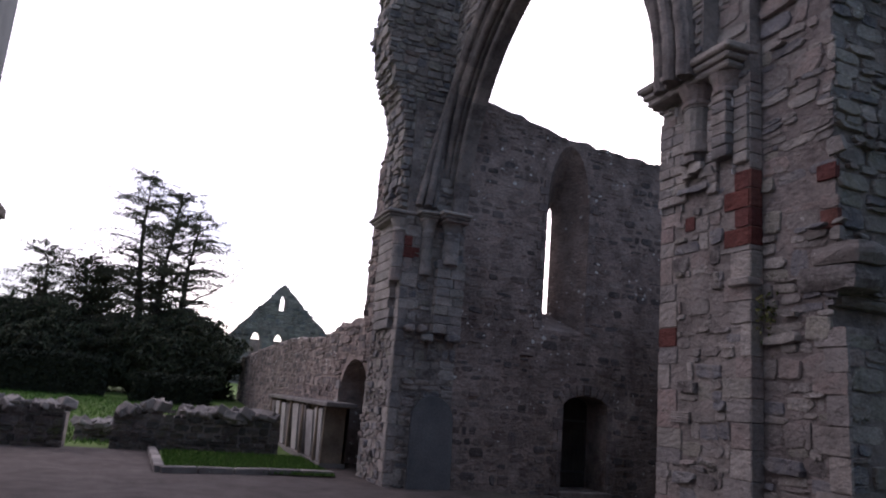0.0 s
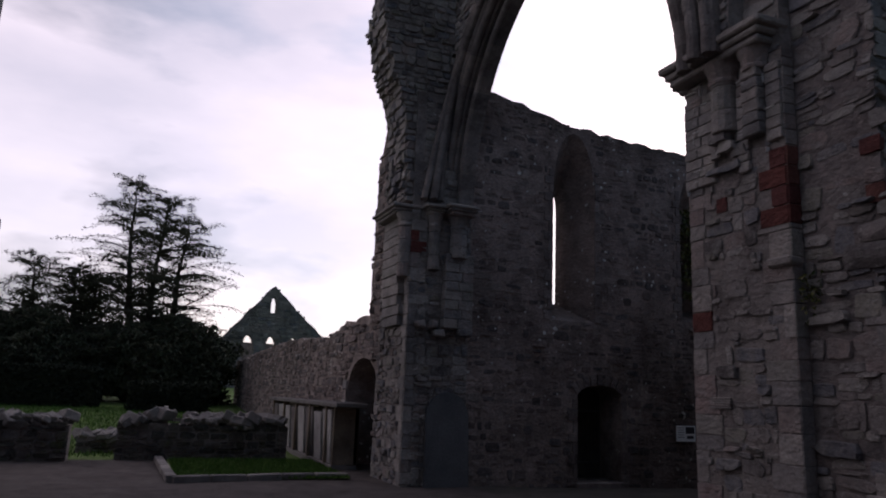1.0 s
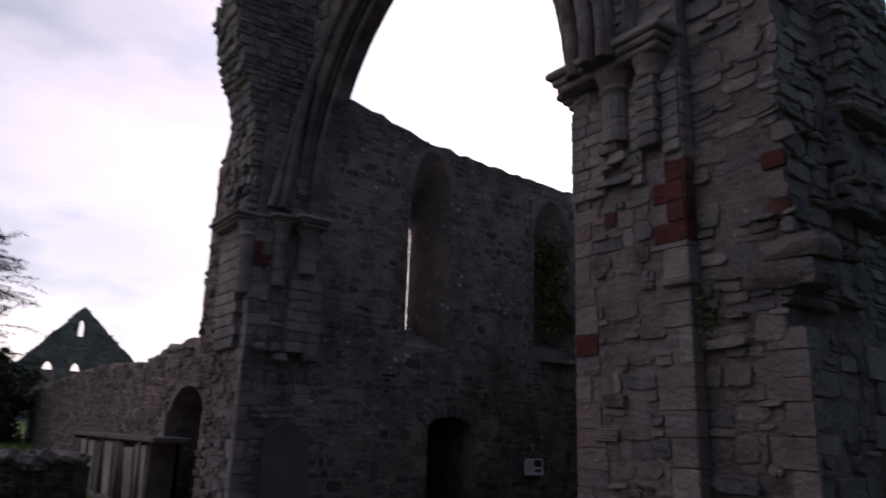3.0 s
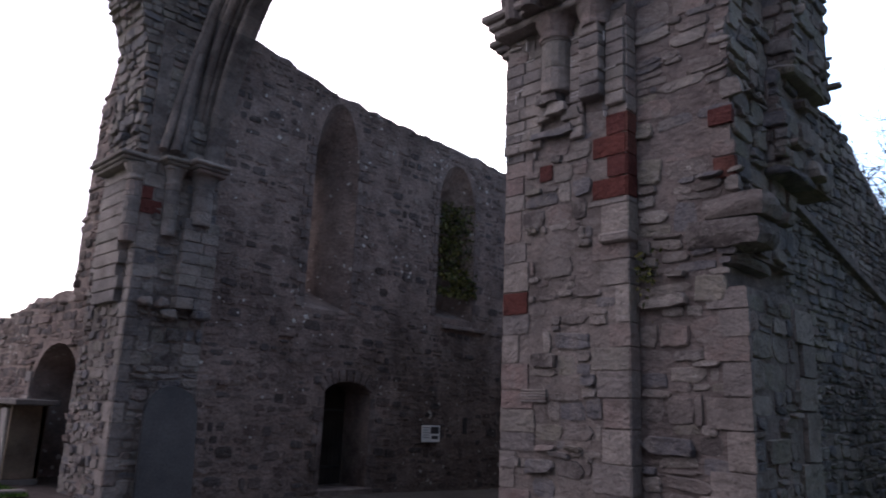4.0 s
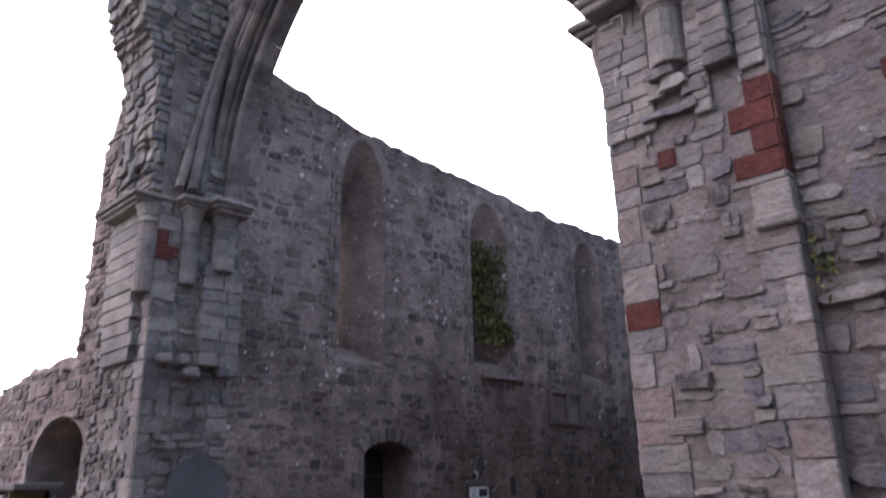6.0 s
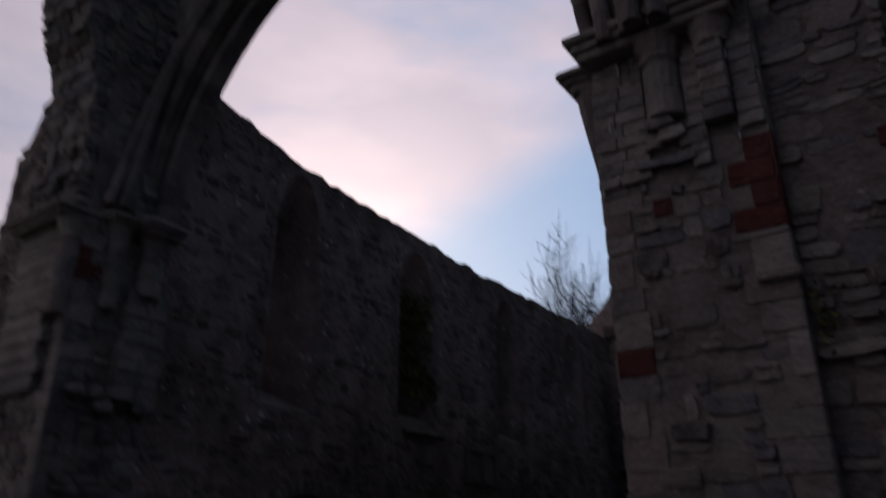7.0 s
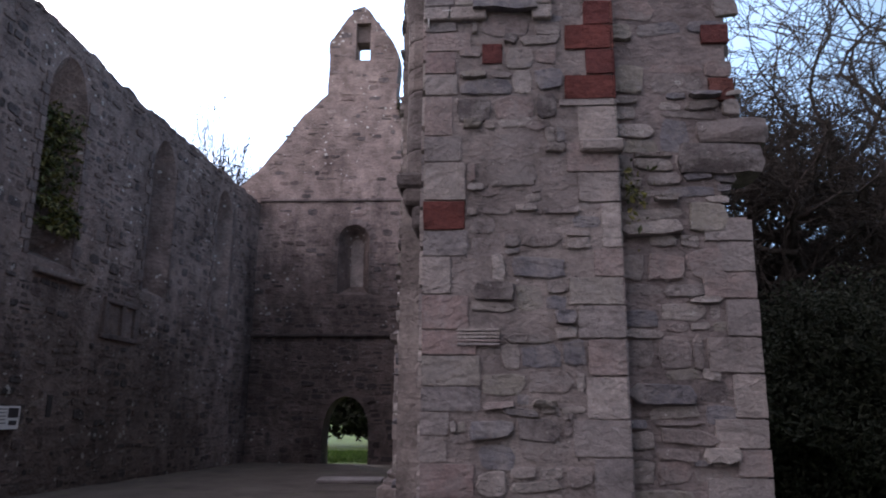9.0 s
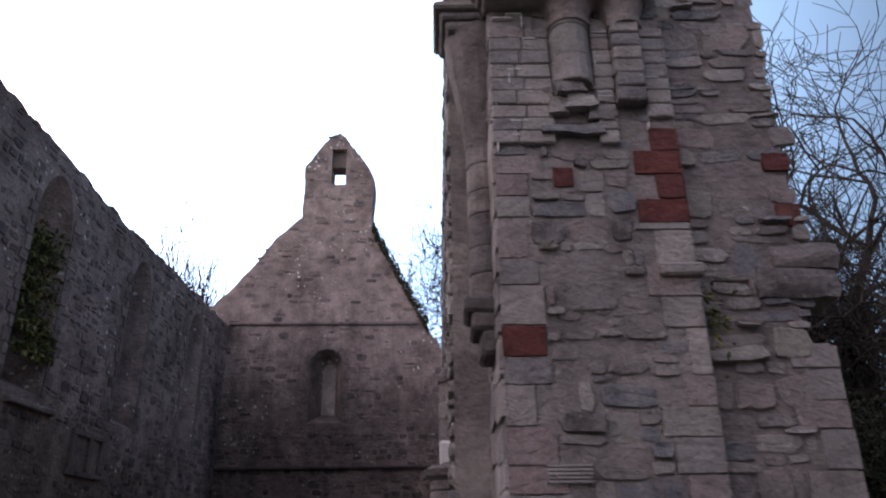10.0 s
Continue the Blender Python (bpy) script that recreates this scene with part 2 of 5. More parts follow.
PALE = [(0.0, (0.325, 0.298, 0.282)), (0.2, (0.272, 0.254, 0.248)), (0.38, (0.365, 0.334, 0.312)), (0.52, (0.305, 0.258, 0.244)), (0.62, (0.300, 0.285, 0.262)), (0.72, (0.385, 0.358, 0.338)), (0.85, (0.240, 0.228, 0.228))]
PIER = [(0.0, (0.250, 0.228, 0.218)), (0.10, (0.310, 0.285, 0.268)), (0.20, (0.172, 0.172, 0.188)), (0.30, (0.345, 0.322, 0.300)), (0.42, (0.262, 0.236, 0.226)), (0.54, (0.300, 0.252, 0.238)), (0.62, (0.205, 0.205, 0.222)), (0.74, (0.385, 0.362, 0.340)), (0.84, (0.285, 0.272, 0.238)), (0.93, (0.150, 0.136, 0.134))]
NAVE = [(0.0, (0.178, 0.146, 0.137)), (0.16, (0.240, 0.198, 0.185)), (0.30, (0.122, 0.111, 0.113)), (0.44, (0.275, 0.229, 0.211)), (0.56, (0.198, 0.154, 0.144)), (0.70, (0.146, 0.132, 0.133)), (0.82, (0.330, 0.285, 0.262)), (0.92, (0.098, 0.086, 0.083))]
GREYS = ((0.215, 0.198, 0.190), (0.345, 0.322, 0.304))
BROWNS = ((0.165, 0.132, 0.125), (0.270, 0.224, 0.210))
# where water has run and algae grown, deepened with painted shade: low on the nave wall, on the gable under its offset,
# behind the door
STAINS_SHADE = [((-8.35, 10.0, 0.6), (2.5, 7.6, 4.4), (0.46, 0.44, 0.41)), ((-5.2, 19.5, 3.0), (6.5, 1.5, 6.8), (0.32, 0.32, 0.325))]
mat_rubble = grain("rubble_stone", PIER, "object", lichen=0.15, bump=0.9, damp=0.4, smear=0.72, crack=0.42, smear_tone=GREYS)
mat_rubble_far = grain("rubble_stone_rest", PIER, "island", lichen=0.3, bump=0.9, damp=0.7, smear=0.6, fleck=0.7, crack=0.4, smear_tone=GREYS)
mat_nave = grain("nave_stone", NAVE, "object", bump=0.9, damp=0.5, smear=0.5, fleck=0.7, crack=0.3, algae_shade=STAINS_SHADE, smear_tone=BROWNS)
mat_nave_far = grain("nave_stone_rest", NAVE, "island", bump=0.9, damp=0.6, smear=0.5, fleck=1.1, crack=0.3, algae_shade=STAINS_SHADE, smear_tone=BROWNS)
mat_jamb = grain("nave_jamb_stone", [(0.0, (0.215, 0.182, 0.174)), (0.35, (0.265, 0.232, 0.222)), (0.6, (0.180, 0.155, 0.152)), (0.82, (0.300, 0.262, 0.248))], "object", stain=0.7, bump=0.8, damp=0.5, smear=0.6, crack=0.2, algae_shade=STAINS_SHADE, smear_tone=BROWNS)
mat_render = grain("nave_mortar", [(0.3, (0.245, 0.198, 0.183)), (0.7, (0.360, 0.300, 0.277))], "noise", stain=0.6, bump=1.0, fine=14, mode="LINEAR", damp=0.6, fleck=1.1, crack=0.25, algae_shade=STAINS_SHADE)
mat_moss_and_shade = grain("moss_and_shade_rubble", [(0.0, (0.11, 0.10, 0.085)), (0.3, (0.15, 0.13, 0.12)), (0.6, (0.08, 0.076, 0.07)), (0.85, (0.18, 0.16, 0.145))], "island", lichen=0.1, moss=0.6, bump=0.9, damp=0.6)
mat_pale = grain("dressed_sandstone", PALE, "object", stain=0.6, bump=0.8, damp=0.4, smear=0.5, crack=0.25, smear_tone=GREYS)
mat_pale_far = grain("dressed_sandstone_rest", PALE, "island", stain=0.6, bump=0.8, damp=0.4, smear=0.45)
# dirty stone, taken darker to stand in for shade between the arch orders
mat_arch = grain("dirty_shaded_arch_stone", [(0.0, (0.185, 0.165, 0.158)), (0.3, (0.225, 0.205, 0.196)), (0.55, (0.150, 0.136, 0.134)), (0.8, (0.255, 0.226, 0.212))], "object", stain=0.8, bump=0.8, damp=0.6, smear=0.2, crack=0.2, smear_tone=GREYS)
mat_pink = grain("pink_sandstone", [(0.0, (0.292, 0.232, 0.220)), (0.4, (0.325, 0.275, 0.258)), (0.75, (0.262, 0.208, 0.200))], "object", stain=0.6, bump=0.8, damp=0.4, smear=0.4, crack=0.25, smear_tone=GREYS)
mat_red = grain("red_sandstone", [(0.0, (0.155, 0.054, 0.047)), (0.5, (0.125, 0.046, 0.043)), (0.8, (0.175, 0.078, 0.066))], "object", stain=0.8, bump=0.8, damp=0.5)
mat_mortar = grain("lime_mortar", [(0.3, (0.215, 0.193, 0.184)), (0.7, (0.315, 0.288, 0.272))], "noise", stain=0.6, bump=1.0, fine=14, mode="LINEAR", lichen=0.1, damp=0.55)
mat_mortar_dark = grain("old_core_mortar", [(0.3, (0.185, 0.163, 0.157)), (0.7, (0.26, 0.23, 0.22))], "noise", stain=0.6, bump=0.9, fine=12, mode="LINEAR")
mat_slate_and_shade = grain("slate_and_shade_stone", [(0.3, (0.085, 0.09, 0.097)), (0.7, (0.13, 0.134, 0.142))], "noise", stain=0.3, bump=0.15, mode="LINEAR")
mat_gravel = grain("gravel", [(0.3, (0.075, 0.062, 0.059)), (0.7, (0.128, 0.108, 0.102))], "noise", stain=0.5, bump=0.9, fine=60, mode="LINEAR")
mat_earth = grain("turf_ground", [(0.3, (0.075, 0.12, 0.028)), (0.7, (0.12, 0.19, 0.042))], "noise", stain=0.4, bump=0.9, fine=40, mode="LINEAR")
mat_floor = grain("nave_earth", [(0.3, (0.070, 0.062, 0.054)), (0.7, (0.108, 0.094, 0.082))], "noise", stain=0.5, bump=0.7, fine=30, mode="LINEAR", moss=0.3)
mat_grass = grain("grass_blades", [(0.0, (0.06, 0.13, 0.02)), (0.3, (0.09, 0.18, 0.03)), (0.6, (0.05, 0.10, 0.02)), (0.85, (0.13, 0.19, 0.05))], "island", stain=0.2, bump=0.0)
mat_kerb = grain("kerb_stone", [(0.0, (0.205, 0.188, 0.178)), (0.35, (0.262, 0.242, 0.228)), (0.7, (0.168, 0.156, 0.150))], "object", stain=0.5, lichen=0.15)
mat_bark = grain("bark", [(0.3, (0.028, 0.023, 0.020)), (0.7, (0.055, 0.045, 0.037))], "noise", stain=0.4, bump=0.8, fine=14, mode="LINEAR")
mat_needles = grain("cedar_needles", [(0.0, (0.05, 0.058, 0.034)), (0.3, (0.07, 0.075, 0.045)), (0.6, (0.045, 0.045, 0.032)), (0.85, (0.085, 0.08, 0.05))], "island", stain=0.2, bump=0.0)
mat_yew = grain("yew_leaves", [(0.0, (0.020, 0.024, 0.015)), (0.4, (0.028, 0.031, 0.019)), (0.75, (0.015, 0.018, 0.012))], "island", rough=1.0, stain=0.2, bump=0.0)
mat_ivy = grain("ivy_leaves", [(0.0, (0.06, 0.075, 0.022)), (0.3, (0.14, 0.145, 0.04)), (0.6, (0.04, 0.05, 0.018)), (0.85, (0.19, 0.18, 0.065))], "island", rough=0.6, stain=0.2, bump=0.0)
mat_far_wood = grain("far_wood_leaves", [(0.0, (0.05, 0.055, 0.03)), (0.4, (0.075, 0.065, 0.04)), (0.75, (0.04, 0.045, 0.026))], "island", stain=0.2, bump=0.0)
mat_wood = grain("old_timber", [(0.3, (0.17, 0.135, 0.105)), (0.7, (0.28, 0.22, 0.17))], "noise", stain=0.5, bump=0.4, fine=30, mode="LINEAR")
mat_door = grain("dark_timber", [(0.3, (0.03, 0.027, 0.026)), (0.7, (0.05, 0.045, 0.042))], "noise", stain=0.4, bump=0.3, mode="LINEAR")
mat_gravestone = grain("coffin_slab", [(0.0, (0.42, 0.40, 0.38)), (0.25, (0.20, 0.18, 0.17)), (0.5, (0.36, 0.34, 0.33)), (0.75, (0.16, 0.14, 0.135))], "object", stain=0.5)


def plain(name, colour, rough):
    m, nodes, links, bsdf = nodes_of(name)
    n = noise_node(nodes, links, 35, 4)
    r = ramp_node(nodes, [(0.3, tuple(0.85 * c for c in colour)), (0.7, colour)])
    links.new(n.outputs["Fac"], r.inputs["Fac"])
    links.new(r.outputs["Color"], bsdf.inputs["Base Color"])
    bsdf.inputs["Roughness"].default_value = rough
    return m


mat_white_mortar = plain("white_mortar", (0.62, 0.60, 0.58), 0.9)
mat_sign = plain("sign_white", (0.72, 0.72, 0.70), 0.35)
mat_ink = plain("sign_ink", (0.03, 0.03, 0.035), 0.4)


# ---- builders ----
def link_bm(name, bm, mat, parent=None, smooth=False):
    me = bpy.data.meshes.new(name)
    bm.normal_update()
    bm.to_mesh(me)
    bm.free()
    me.materials.append(mat)
    if smooth:
        me.shade_smooth()
    ob = new(name, me)
    if parent:
        ob.parent = parent
    return ob


def part(name, bm, mat, parent, label="", smooth=False):
    ob = link_bm(name, bm, mat, parent, smooth)
    if label:
        ob["label"] = label
    return ob


def empty(name, at=(0, 0, 0)):
    ob = new(name)
    ob.location = at
    ob.empty_display_size = 0.2
    return ob


def raw_mesh(name, verts, faces, mat, parent=None, smooth=False):
    me = bpy.data.meshes.new(name)
    me.from_pydata([tuple(v) for v in verts], [], faces)
    me.materials.append(mat)
    if smooth:
        me.shade_smooth()
    ob = new(name, me)
    if parent:
        ob.parent = parent
    return ob


class Face:
    """A wall face: origin, the way along it (u), up (v) and out of it (d)."""

    def __init__(self, origin, along, out):
        self.o, self.u, self.n = Vector(origin), Vector(along).normalized(), Vector(out).normalized()

    def at(self, u, v, d=0.0):
        return self.o + self.u * u + Vector((0, 0, v)) + self.n * d

    def matrix(self, u, v, w, h, depth, turn=0.0):
        c, s = math.cos(turn), math.sin(turn)
        m = Matrix(((self.u.x * w * c, self.n.x * depth, -self.u.x * h * s, 0), (self.u.y * w * c, self.n.y * depth, -self.u.y * h * s, 0), (w * s, 0, h * c, 0), (0, 0, 0, 1)))
        m.translation = self.at(u, v)
        return m


def slab_wall(name, face, outer, holes, thick, mat, parent=None, outer_back=None):
    """A wall with thickness: outline and openings in (u, v); each opening is (front loop, back loop) of equal length."""
    bm = bmesh.new()
    sides = []
    for which, d in ((0, 0.0), (1, -thick)):
        edges, rings = [], []
        for loop in [outer if which == 0 else (outer_back or outer)] + [h[which] for h in holes]:
            vs = [bm.verts.new(face.at(u, v, d)) for u, v in loop]
            rings.append(vs)
            edges += [bm.edges.new((vs[i], vs[(i + 1) % len(vs)])) for i in range(len(vs))]
        bmesh.ops.triangle_fill(bm, use_beauty=True, use_dissolve=False, edges=edges, normal=face.n if which == 0 else -face.n)
        sides.append(rings)
    for a, b in zip(*sides):
        for i in range(len(a)):
            j = (i + 1) % len(a)
            bm.faces.new((a[i], a[j], b[j], b[i]))
    bmesh.ops.recalc_face_normals(bm, faces=bm.faces)
    return link_bm(name, bm, mat, parent)


def box_bm(x0, x1, y0, y1, z0, z1, bevel=0.0, bm=None, rough=0.0, rng=None):
    own = bm is None
    bm = bm or bmesh.new()
    vs = [bm.verts.new((x, y, z)) for x in (x0, x1) for y in (y0, y1) for z in (z0, z1)]
    fs = [bm.faces.new([vs[i] for i in f]) for f in ((0, 1, 3, 2), (4, 6, 7, 5), (0, 4, 5, 1), (2, 3, 7, 6), (0, 2, 6, 4), (1, 5, 7, 3))]
    if rough and rng:
        for v in vs:
            v.co += Vector((rng.uniform(-rough, rough), rng.uniform(-rough, rough), rng.uniform(-rough, rough)))
    if bevel:
        es = list({e for f in fs for e in f.edges})
        bmesh.ops.bevel(bm, geom=es, offset=bevel, segments=1, affect="EDGES")
    return bm


def unit_stone(rng, square=0.5, cut=0.10, wob=0.02, front=0.8):
    """One stone, about 1 x 1 in x and z, its face out along y from 0 to 1: a broken ten-sided outline, a flat uneven face, fifty triangles."""
    n, base = 10, []
    sides = (((-0.5, -0.5), (0.5, -0.5), 2), ((0.5, -0.5), (0.5, 0.5), 1), ((0.5, 0.5), (-0.5, 0.5), 2), ((-0.5, 0.5), (-0.5, -0.5), 1))
    for (ax, az), (bx, bz), between in sides:
        base.append((ax * (1 - cut * rng.random()), az * (1 - cut * rng.random())))
        for k in range(between):
            f = (k + 1) / (between + 1) + rng.uniform(-0.12, 0.12)
            r = 1 - rng.uniform(-0.5, 1.0) * wob * 2
            base.append(((ax + (bx - ax) * f) * (r if ax == bx else 1), (az + (bz - az) * f) * (r if az == bz else 1)))
    tilt, lean = rng.uniform(-square, square), rng.uniform(-square, square)
    rings = []
    for k, (f, d) in enumerate(((1.0, -0.8), (0.985, 0.62), (front, 1.0))):
        ring = []
        for x, z in base:
            j = rng.uniform(-wob, wob) * 0.5 if k == 2 else 0.0
            ring.append((x * f + j, d if k == 0 else d + (x * tilt + z * lean) * 0.9 + rng.uniform(-0.12, 0.12) * square * 2, z * f + j))
        rings.append(ring)
    verts = [v for r in rings for v in r] + [(rng.uniform(-0.15, 0.15), 1.0 + rng.uniform(-0.2, 0.15), rng.uniform(-0.15, 0.15))]
    faces = []
    for k in range(2):
        for i in range(n):
            j = (i + 1) % n
            faces.append((k * n + i, k * n + j, (k + 1) * n + j, (k + 1) * n + i))
    faces += [(2 * n + i, 2 * n + (i + 1) % n, 3 * n) for i in range(n)]
    return verts, faces


stone_rng = random.Random(11)
STONES = [unit_stone(stone_rng, 0.55, 0.34, 0.075, 0.9) for _ in range(48)]
BLOCKS = [unit_stone(stone_rng, 0.2, 0.05, 0.012, 0.97) for _ in range(20)]


def stone_meshes(kind, mat):
    out = []
    for verts, faces in kind:
        me = bpy.data.meshes.new("stone")
        me.from_pydata(verts, [], faces)
        me.materials.append(mat)
        out.append(me)
    return out


MESH_JAMB, MESH_PINK = stone_meshes(BLOCKS, mat_jamb), stone_meshes(BLOCKS, mat_pink)
MESH_RUBBLE, MESH_NAVE, MESH_PALE, MESH_RED = stone_meshes(STONES, mat_rubble), stone_meshes(STONES, mat_nave), stone_meshes(BLOCKS, mat_pale), stone_meshes(BLOCKS, mat_red)


def courses(u0, u1, v0, v1, gaps, top, rng, h=(0.10, 0.26), w=(0.16, 0.5), joint=0.018):
    """Rubble brought to rough courses: (u, v, width, height) of each stone. gaps(va, vb) gives the stretches of u that stay free."""
    out, v = [], v0
    while v < v1 - 0.04:
        ch = min(rng.uniform(*h), v1 - v)
        if v1 - v - ch < 0.07:
            ch = v1 - v
        runs, a = [], u0
        for ga, gb in sorted(gaps(v, v + ch)) + [(u1, u1)]:
            if ga > a:
                runs.append((a, min(ga, u1)))
            a = max(a, gb)
        for a, b in runs:
            u = a
            while b - u > 0.03:
                sw = min(rng.uniform(*w) * (0.6 + 1.9 * ch), b - u)
                if b - u - sw < w[0] * 0.6:
                    sw = b - u
                if (top is None or v + ch <= top(u + sw / 2) + 0.05) and rng.random() > 0.035:
                    wave = 0.11 * noise.noise((u * 0.55, v * 0.35, u0)) + rng.uniform(-0.02, 0.02)
                    if v < v0 + 0.3 or v + ch > v1 - 0.4:
                        wave *= 0.3
                    tall = ch * rng.uniform(0.8, 1.14)
                    if ch > 0.15 and rng.random() < 0.32:
                        k = rng.uniform(0.3, 0.7)
                        bits = [(u, v, sw, ch * k)]
                        if rng.random() < 0.5:
                            j = rng.uniform(0.35, 0.65)
                            bits += [(u, v + ch * k, sw * j, ch * (1 - k)), (u + sw * j, v + ch * k, sw * (1 - j), ch * (1 - k))]
                        else:
                            bits += [(u, v + ch * k, sw, ch * (1 - k))]
                    else:
                        bits = [(u, v + (ch - tall) / 2, sw, tall)]
                    for pu, pv, pw, ph in bits:
                        out.append((pu + pw / 2, pv + wave + ph / 2, max(0.04, pw - joint), max(0.03, ph - joint)))
                u += sw
        v += ch
    return out


def lay(face, stones, parent, rng, limit, key, depth=(0.02, 0.05), meshes=None, rest=None, rest_mat=None, name="stone"):
    """The stones of a wall: those first by key become parts, those past the limit one joined part."""
    meshes, rest, rest_mat = meshes or MESH_RUBBLE, rest or STONES, rest_mat or mat_rubble_far
    stones = sorted(stones, key=key)
    for u, v, w, h in stones[:limit]:
        ob = new(name, rng.choice(meshes))
        ob.parent = parent
        ob.matrix_basis = parent.matrix_basis.inverted() @ face.matrix(u, v, w * rng.choice((-1, 1)), h * rng.choice((-1, 1)), rng.uniform(*depth) * (2.3 if rng.random() < 0.13 else 1), rng.uniform(-0.10, 0.10))
    V, F, n = [], [], 0
    for u, v, w, h in stones[limit:]:
        verts, faces = rng.choice(rest)
        d = rng.uniform(*depth)
        turn, mx, mz = rng.uniform(-0.05, 0.05), rng.choice((-1, 1)), rng.choice((-1, 1))
        for x, y, z in verts:
            V.append(face.at(u + x * w * mx - z * h * turn, v + z * h * mz + x * w * turn, y * d) - parent.location)
        F += [tuple(i + n for i in f) for f in faces]
        n += len(verts)
    if F:
        ob = raw_mesh("stonework", V, F, rest_mat, parent)
        ob["kind"] = "stuff"


def pointed(cu, w, v0, vs, va, n=7):
    """Outline of a pointed opening: centre, width, sill, springing, apex; anticlockwise from the lower left."""
    pts = [(cu - w / 2, v0), (cu + w / 2, v0)]
    for k in range(n + 1):
        a = k / n
        pts.append((cu + w / 2 * (1 - a ** 1.7), vs + (va - vs) * math.sin(a * math.pi / 2) ** 1.05))
    for k in range(n - 1, -1, -1):
        a = k / n
        pts.append((cu - w / 2 * (1 - a ** 1.7), vs + (va - vs) * math.sin(a * math.pi / 2) ** 1.05))
    return pts


def segment(u0, u1, v0, vs, va, n=8):
    """Outline of an opening with a low or round arch."""
    pts = [(u0, v0), (u1, v0)]
    for k in range(n + 1):
        a = math.pi * k / n
        pts.append(((u0 + u1) / 2 + (u1 - u0) / 2 * math.cos(a), vs + (va - vs) * math.sin(a)))
    return pts


def gap_of(loops, pad=0.0):
    """For courses(): the stretches of u that the openings take between two heights."""

    def gaps(va, vb):
        out = []
        for loop in loops:
            us = []
            for (ua, a), (ub, b) in zip(loop, loop[1:] + loop[:1]):
                lo, hi = max(min(a, b), va), min(max(a, b), vb)
                if lo > hi:
                    continue
                if abs(b - a) < 1e-6:
                    us += [ua, ub]
                else:
                    us += [ua + (ub - ua) * (q - a) / (b - a) for q in (lo, hi)]
            vs = [q for _, q in loop]
            if us and max(vs) > va + 0.01 and min(vs) < vb - 0.01:
                out.append((min(us) - pad, max(us) + pad))
        return out

    return gaps


def ragged(pts, rng, step=0.3, amp=0.07):
    """A broken line through the points."""
    out = []
    for (a, b), (c, d) in zip(pts, pts[1:]):
        n = max(1, int(math.hypot(c - a, d - b) / step))
        for k in range(n):
            s = k / n
            out.append((a + (c - a) * s + rng.uniform(-amp, amp) * (k > 0) * 0.6, b + (d - b) * s + rng.uniform(-amp, amp)))
    out.append(pts[-1])
    return out


def line_at(pts):
    def f(u):
        for (a, b), (c, d) in zip(pts, pts[1:]):
            lo, hi = min(a, c), max(a, c)
            if lo <= u <= hi and hi > lo:
                return b + (d - b) * (u - a) / (c - a)
        return pts[0][1] if abs(u - pts[0][0]) < abs(u - pts[-1][0]) else pts[-1][1]

    return f


# ---- ground ----
def ground_z(x, y):
    z = -0.02 - 0.016 * max(0.0, min(y, 22.0)) * (1.0 if x < 3 else 0.5)
    z += 0.048 * max(0.0, -x - 17.0) * (1 if x > -60 else 0) + (2.06 if x <= -60 else 0)
    return z


bm = bmesh.new()
xs = [-2500, -600, -200, -120, -80, -60] + [-56 + 4 * i for i in range(9)] + [-20 + 1.0 * i for i in range(31)] + [14, 20, 40, 90, 300, 900, 2500]
ys = [-2500, -600, -150, -60, -30, -20] + [-16 + 1.0 * i for i in range(40)] + [28, 36, 60, 120, 300, 900, 2500]
grid = [[bm.verts.new((x, y, ground_z(x, y) + 0.02 * noise.noise((x * 0.7, y * 0.7, 0)))) for y in ys] for x in xs]
for i in range(len(xs) - 1):
    for j in range(len(ys) - 1):
        bm.faces.new((grid[i][j], grid[i + 1][j], grid[i + 1][j + 1], grid[i][j + 1]))
ground = tagged(link_bm("ground", bm, mat_earth), "short green turf that rises to the distance", "ground", kind="structure")


def sheet(name, x0, x1, y0, y1, lift, mat, label, step=0.5):
    b = bmesh.new()
    nx, ny = max(1, int((x1 - x0) / step)), max(1, int((y1 - y0) / step))
    g = [[b.verts.new((x0 + (x1 - x0) * i / nx, y0 + (y1 - y0) * j / ny, 0)) for j in range(ny + 1)] for i in range(nx + 1)]
    for row in g:
        for v in row:
            v.co.z = ground_z(v.co.x, v.co.y) + 0.02 * noise.noise((v.co.x * 0.7, v.co.y * 0.7, 0)) + lift + 0.012 * noise.noise((v.co.x * 3, v.co.y * 3, 4))
    for i in range(nx):
        for j in range(ny):
            b.faces.new((g[i][j], g[i + 1][j], g[i + 1][j + 1], g[i][j + 1]))
    return tagged(link_bm(name, b, mat), label, "ground", kind="structure")


sheet("gravel_floor", -14.2, 16.0, -16.0, 0.4, 0.05, mat_gravel, "brown gravel of the roofless crossing and transepts")
sheet("nave_floor", -8.3, -0.6, 0.4, 19.6, 0.05, mat_floor, "dark trodden earth of the roofless nave")

# ---- the south nave wall ----
rng = random.Random(3)
LANCETS = [(3.2, 1.24, 3.98, 7.5, 8.97), (7.3, 1.38, 4.25, 7.4, 8.52), (11.75, 1.36, 4.3, 7.4, 8.42), (16.15, 1.36, 4.3, 7.4, 8.42)]
face_s = Face((-8.35, 0, 0), (0, 1, 0), (1, 0, 0))
holes_s = []
for k, (cu, w, v0, vs, va) in enumerate(LANCETS):
    holes_s.append((pointed(cu, w, v0, vs, va), pointed(cu + (0.10 if k == 0 else 0), 0.13, v0 + 0.58, vs - 0.5, va - 1.45)))
